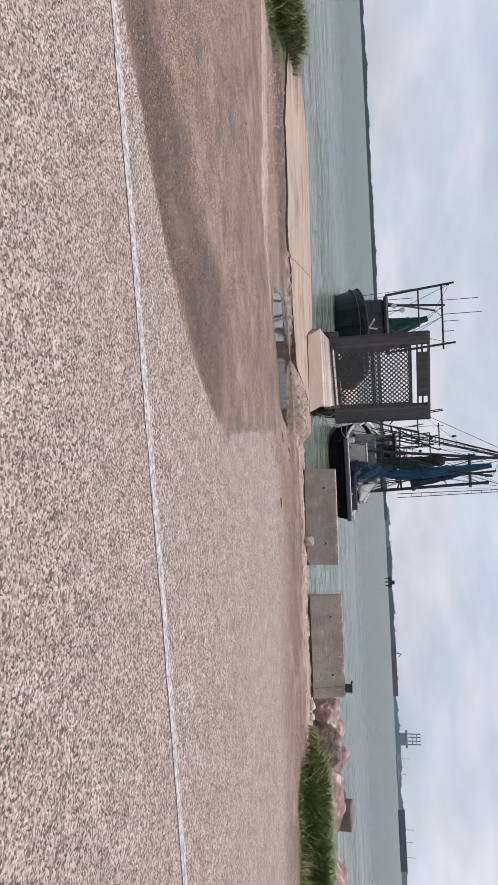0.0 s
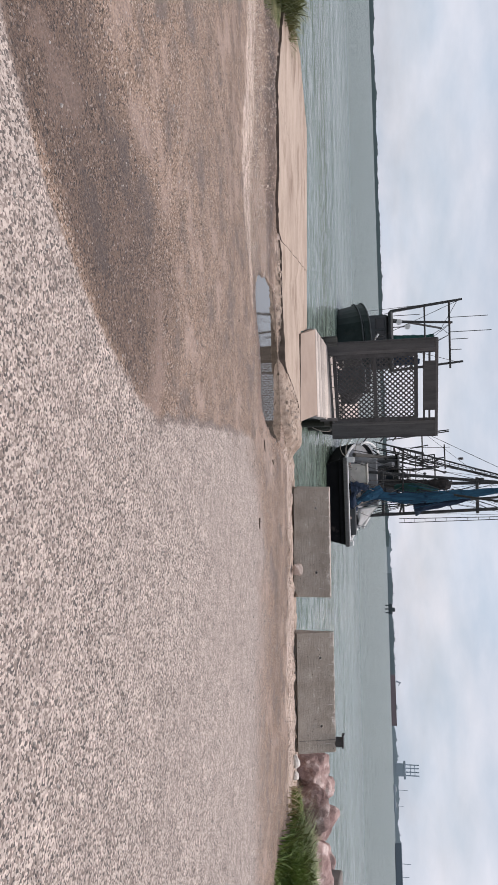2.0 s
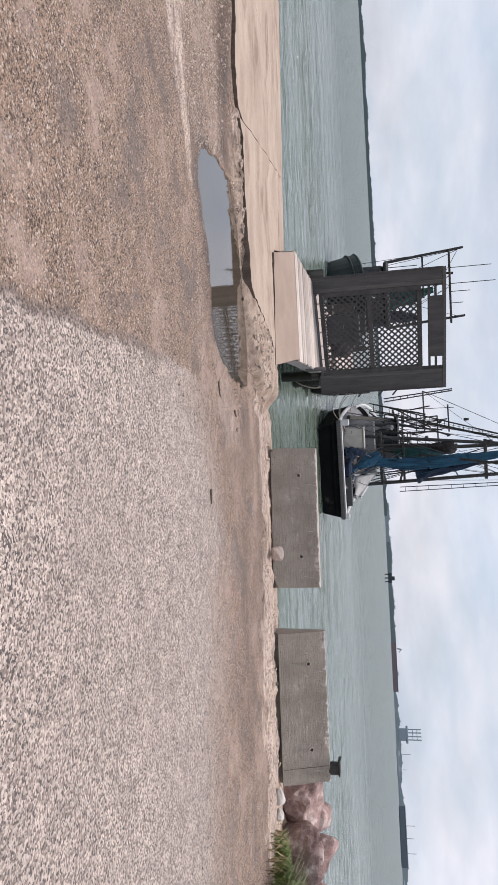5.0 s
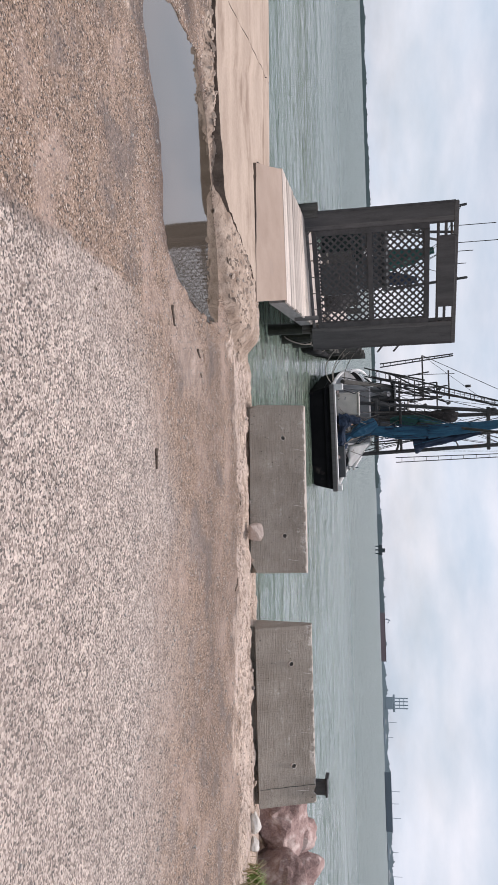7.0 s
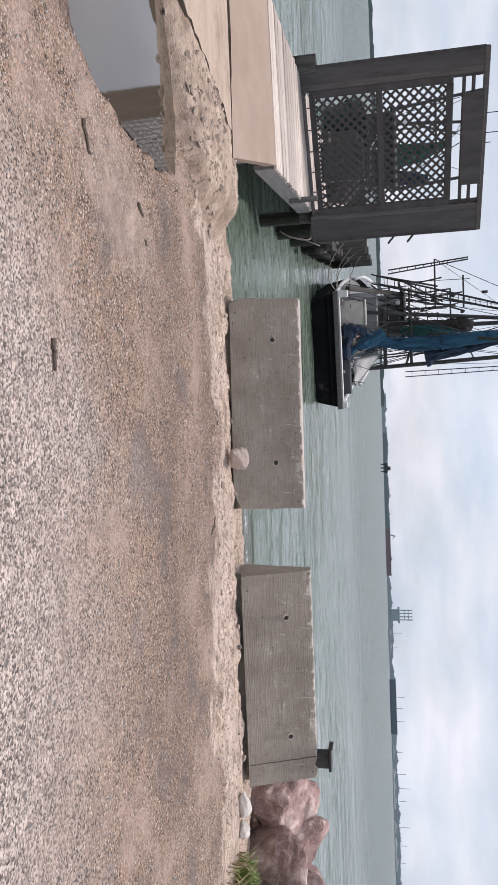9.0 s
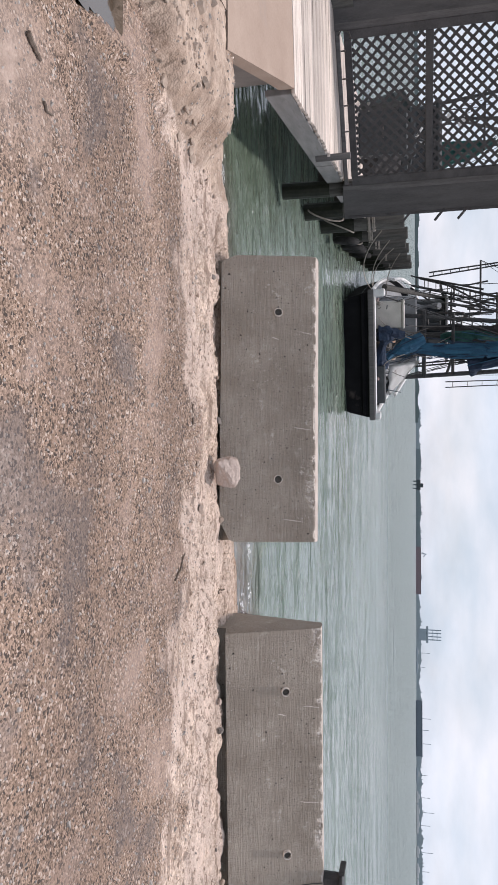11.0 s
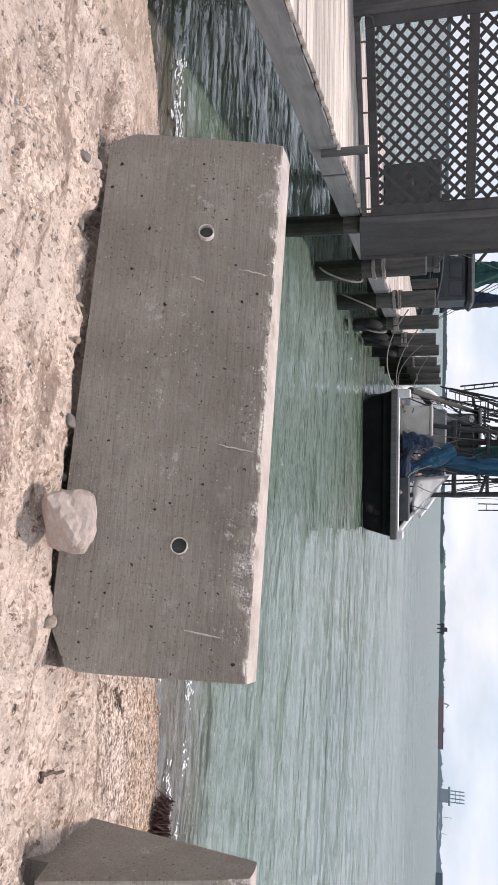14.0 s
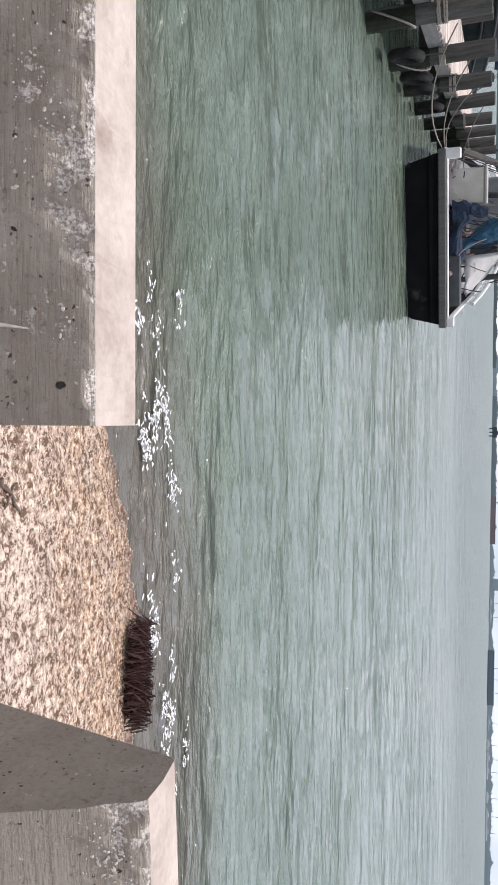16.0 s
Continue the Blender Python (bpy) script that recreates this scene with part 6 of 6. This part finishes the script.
blades("shrub_leaves", "olive shrubs at the end of the slab", 20000, clumped(-15.0, -12.0, 13.4, 16.0, 60, 0.25, 4), 0.60, M_BLADEDRY, 35, 0.9, 0.010)
blades("dry_grass", "short grass before the shrubs", 5000, clumped(-15.0, -11.0, 12.4, 13.6, 50, 0.22, 5), 0.15, M_BLADEDRY, 36, 0.9, 0.006)


def chips(name, label, count, region, lo, hi, material, seed):
    """Loose flat chips lying on the ground, in one object."""
    rnd = random.Random(seed)
    verts, faces = [], []
    for _ in range(count):
        x, y = region(rnd)
        if puddle_e(x, y) < 1.1:
            continue
        s = rnd.uniform(lo, hi) * (2.0 if rnd.random() < 0.04 else 1.0)
        z = float(ground_z(x, y)) + s * 0.15
        a = rnd.uniform(0, math.tau)
        tilt = rnd.uniform(-0.4, 0.4)
        b = len(verts)
        ring = [(math.cos(a + k * math.tau / 5) * s * rnd.uniform(0.6, 1.1), math.sin(a + k * math.tau / 5) * s * rnd.uniform(0.6, 1.1)) for k in range(5)]
        verts += [(x + u, y + v, z - s * 0.3 + tilt * u) for u, v in ring]
        verts += [(x + u * 0.65, y + v * 0.65, z + s * 0.3 + tilt * u) for u, v in ring]
        faces += [(b + k, b + (k + 1) % 5, b + 5 + (k + 1) % 5, b + 5 + k) for k in range(5)] + [(b + 5, b + 6, b + 7, b + 8, b + 9)]
    me = bpy.data.meshes.new(name)
    me.from_pydata(verts, [], faces)
    me.materials.append(material)
    return tagged(new(name, me), label, "gravel", kind="stuff")


def flat(x0, x1, y0, y1):
    return lambda rnd: (rnd.uniform(x0, x1), rnd.uniform(y0, y1))


chips("loose_gravel", "loose grey gravel on the asphalt", 9000, flat(-6, 4.5, 3, 13.5), 0.004, 0.009, M_CHIPS, 41)
chips("loose_gravel", "loose grey gravel on the brown dirt", 9000, flat(-7, 4, 12.5, 17.3), 0.004, 0.012, M_CHIPS, 42)
chips("loose_gravel", "coarse pale gravel on the brown dirt", 4200, flat(-6.2, -1.9, 7.6, 13.0), 0.006, 0.013, M_PEBBLE, 47)
chips("shell_chips", "broken shells on the beach", 18000, lambda r: (r.uniform(-4.2, 3.4), 16.9 + 4.0 * r.random() ** 0.75), 0.003, 0.009, M_SHELLS, 43)
def strip_of(rnd):
    """Along the broken edge between puddle and slab, and over its crumbled tongue."""
    x = rnd.uniform(-6.7, -3.0)
    if x > -4.2:
        return x, rnd.uniform(15.5 - 0.45 * min(0.0, x + 3.6), 16.8)
    return x, float(slab_near(x)) - abs(rnd.gauss(0.05, 0.13))


def crust_of(rnd):
    """Along the lip of the hard standing before the barriers."""
    x = rnd.uniform(-3.4, 3.2)
    return x, 17.25 + 0.3 * math.sin(x * 1.9) * 0.5 + rnd.gauss(0.0, 0.2)


chips("concrete_flakes", "broken sandy concrete flakes beside the puddle", 520, strip_of, 0.010, 0.034, M_RUBBLE, 45)
chips("crust_flakes", "thin broken flakes of pale crust before the barriers", 620, crust_of, 0.008, 0.026, M_CRUST, 46)
chips("shell_chips", "scattered shells before the slab", 5000, flat(-11, -5, 11.6, 14.2), 0.006, 0.016, M_SHELLS, 44)


def stick(a, b, r, seed):
    rnd = random.Random(seed)
    a, b = Vector(a), Vector(b)
    pts = []
    for i in range(8):
        p = a.lerp(b, i / 7) + Vector((rnd.uniform(-0.012, 0.012), rnd.uniform(-0.012, 0.012)))
        pts.append((p.x, p.y, float(ground_z(p.x, p.y)) + r * 0.8))
    ob = mesh_ob("stick", tube(pts, lambda t: r * (1 - 0.45 * t), 6), M_STICK)
    tagged(ob, "short grey driftwood stick on the dirt", "stick", "driftwood sticks")


stick((-2.58, 13.70), (-2.43, 13.81), 0.012, 1)
stick((-2.43, 14.66), (-2.38, 14.76), 0.013, 2)
stick((-2.21, 14.80), (-2.19, 14.90), 0.008, 8)
stick((-1.27, 13.25), (-1.12, 13.27), 0.014, 3)
stick((0.09, 16.68), (-0.06, 16.87), 0.008, 4)
stick((-0.98, 16.97), (-1.12, 17.00), 0.007, 5)
stick((0.37, 17.90), (0.37, 18.08), 0.010, 6)
stick((0.15, 19.03), (0.30, 19.14), 0.008, 7)
stick((0.17, 19.12), (0.25, 19.04), 0.006, 9)


def seaweed():
    rnd = random.Random(6)
    bm = bmesh.new()
    for k in range(1100):
        t = rnd.random()
        x, y = 1.14 + 0.44 * t + rnd.gauss(0, 0.04), 20.46 - 0.03 * t + rnd.gauss(0, 0.035)
        z = max(float(ground_z(x, y)), WATER) + 0.005 + 0.05 * rnd.random()
        a = rnd.uniform(0, math.tau)
        l = rnd.uniform(0.04, 0.12)
        tube([(x, y, z), (x + l * 0.5 * math.cos(a), y + l * 0.5 * math.sin(a), z + 0.05 + 0.05 * rnd.random()), (x + l * math.cos(a), y + l * math.sin(a), z + 0.03 * rnd.random())], rnd.uniform(0.0015, 0.0045), 3, bm=bm)
    tagged(mesh_ob("seaweed", bm, M_WEED), "heap of dark brown seaweed at the waterline", "seaweed", kind="stuff")


seaweed()


def foam(seed):
    """Thin broken streaks of foam on the water beside the shore."""
    rnd = random.Random(seed)
    verts, faces = [], []

    def streak(x, y, l, w, turn):
        b = len(verts)
        n = 7
        for i in range(n):
            t = i / (n - 1) - 0.5
            k = w * (1 - (2 * t) ** 2) * rnd.uniform(0.5, 1.2) + 0.002
            cx, cy = x + l * t * math.cos(turn), y + l * t * math.sin(turn) + rnd.uniform(-0.01, 0.01)
            verts.append((cx, cy - k, WATER + 0.034))
            verts.append((cx, cy + k, WATER + 0.034))
        for i in range(n - 1):
            faces.append((b + 2 * i, b + 2 * i + 2, b + 2 * i + 3, b + 2 * i + 1))
    knots = [(rnd.uniform(-4.6, -2.0), rnd.gauss(0, 0.05)) for _ in range(16)]
    for _ in range(200):
        kx, ky = rnd.choice(knots)
        x = kx + rnd.gauss(0, 0.12)
        streak(x, 19.68 + 0.10 * (x + 4) + ky + rnd.gauss(0, 0.04), rnd.uniform(0.015, 0.09), rnd.uniform(0.003, 0.012), rnd.uniform(-0.7, 0.7))
    knots = [(rnd.uniform(-1.2, 2.6), abs(rnd.gauss(0, 0.22))) for _ in range(26)] + [(-0.12, 0.1), (0.0, 0.2), (0.08, 0.05)]
    for _ in range(480):
        kx, ky = rnd.choice(knots)
        x = kx + rnd.gauss(0, 0.07)
        streak(x, 20.62 + 0.08 * x + ky + rnd.gauss(0, 0.035), rnd.uniform(0.010, 0.06), rnd.uniform(0.002, 0.012), rnd.uniform(-0.8, 0.8))
    me = bpy.data.meshes.new("foam")
    me.from_pydata(verts, [], faces)
    me.materials.append(M_FOAM)
    tagged(new("foam", me), "thin white foam streaks along the waterline", "foam", kind="stuff")


foam(2)

# ---- far shore ----
def polar(deg, dist, z=WATER):
    a = radians(deg)
    return Vector((math.sin(a) * dist, math.cos(a) * dist, z))


def far_strip(name, label, a0, a1, dist, lo, hi, material, seed, step=0.08):
    """A long low belt of far trees with an uneven top."""
    rnd = random.Random(seed)
    bm = bmesh.new()
    n = int((a1 - a0) / step)
    prev = None
    for i in range(n + 1):
        a = a0 + (a1 - a0) * i / n
        h = lo + (hi - lo) * (0.5 + 0.5 * noise.fractal(Vector((a * 1.1, seed * 7.7, 0)), 1.0, 2.0, 4)) + (rnd.random() ** 8) * (hi - lo) * 0.35
        p, q = polar(a, dist, WATER - 0.5), polar(a, dist + 60, WATER - 0.5)
        row = [bm.verts.new(p), bm.verts.new(p + Vector((0, 0, h))), bm.verts.new(q + Vector((0, 0, h * 0.9))), bm.verts.new(q)]
        if prev:
            for j in range(3):
                bm.faces.new((prev[j], row[j], row[j + 1], prev[j + 1]))
        prev = row
    bmesh.ops.recalc_face_normals(bm, faces=bm.faces[:])
    return tagged(mesh_ob(name, bm, material), label, "far shore", kind="structure")


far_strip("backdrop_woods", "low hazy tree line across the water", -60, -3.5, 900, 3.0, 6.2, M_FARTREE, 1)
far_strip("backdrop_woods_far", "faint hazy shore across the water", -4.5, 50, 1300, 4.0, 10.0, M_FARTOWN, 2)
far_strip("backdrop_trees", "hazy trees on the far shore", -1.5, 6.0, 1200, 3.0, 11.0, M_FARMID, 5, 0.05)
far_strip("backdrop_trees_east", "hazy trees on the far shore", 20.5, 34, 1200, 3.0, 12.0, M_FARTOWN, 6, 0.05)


def far_thing(name, deg, dist, label, category):
    p = polar(deg, dist)
    return thing(name, pose(p.x, p.y, WATER, 0, 0, -deg), label, category)


mk = far_thing("channel_marker", 1.15, 420, "dark channel marker platform on piles", "marker")
part("platform", box((5.6, 3, 1.9), (0, 0, 2.9), 0.1), M_MARKER, mk)
for x in (-2, 0, 2):
    part("pile", rod((x, 0, -1), (x, 0, 2.0), 0.35, n=6), M_MARKER, mk)
part("board", box((2.2, 0.4, 1.6), (0.3, 0, 4.5), 0.05), M_MARKER, mk)

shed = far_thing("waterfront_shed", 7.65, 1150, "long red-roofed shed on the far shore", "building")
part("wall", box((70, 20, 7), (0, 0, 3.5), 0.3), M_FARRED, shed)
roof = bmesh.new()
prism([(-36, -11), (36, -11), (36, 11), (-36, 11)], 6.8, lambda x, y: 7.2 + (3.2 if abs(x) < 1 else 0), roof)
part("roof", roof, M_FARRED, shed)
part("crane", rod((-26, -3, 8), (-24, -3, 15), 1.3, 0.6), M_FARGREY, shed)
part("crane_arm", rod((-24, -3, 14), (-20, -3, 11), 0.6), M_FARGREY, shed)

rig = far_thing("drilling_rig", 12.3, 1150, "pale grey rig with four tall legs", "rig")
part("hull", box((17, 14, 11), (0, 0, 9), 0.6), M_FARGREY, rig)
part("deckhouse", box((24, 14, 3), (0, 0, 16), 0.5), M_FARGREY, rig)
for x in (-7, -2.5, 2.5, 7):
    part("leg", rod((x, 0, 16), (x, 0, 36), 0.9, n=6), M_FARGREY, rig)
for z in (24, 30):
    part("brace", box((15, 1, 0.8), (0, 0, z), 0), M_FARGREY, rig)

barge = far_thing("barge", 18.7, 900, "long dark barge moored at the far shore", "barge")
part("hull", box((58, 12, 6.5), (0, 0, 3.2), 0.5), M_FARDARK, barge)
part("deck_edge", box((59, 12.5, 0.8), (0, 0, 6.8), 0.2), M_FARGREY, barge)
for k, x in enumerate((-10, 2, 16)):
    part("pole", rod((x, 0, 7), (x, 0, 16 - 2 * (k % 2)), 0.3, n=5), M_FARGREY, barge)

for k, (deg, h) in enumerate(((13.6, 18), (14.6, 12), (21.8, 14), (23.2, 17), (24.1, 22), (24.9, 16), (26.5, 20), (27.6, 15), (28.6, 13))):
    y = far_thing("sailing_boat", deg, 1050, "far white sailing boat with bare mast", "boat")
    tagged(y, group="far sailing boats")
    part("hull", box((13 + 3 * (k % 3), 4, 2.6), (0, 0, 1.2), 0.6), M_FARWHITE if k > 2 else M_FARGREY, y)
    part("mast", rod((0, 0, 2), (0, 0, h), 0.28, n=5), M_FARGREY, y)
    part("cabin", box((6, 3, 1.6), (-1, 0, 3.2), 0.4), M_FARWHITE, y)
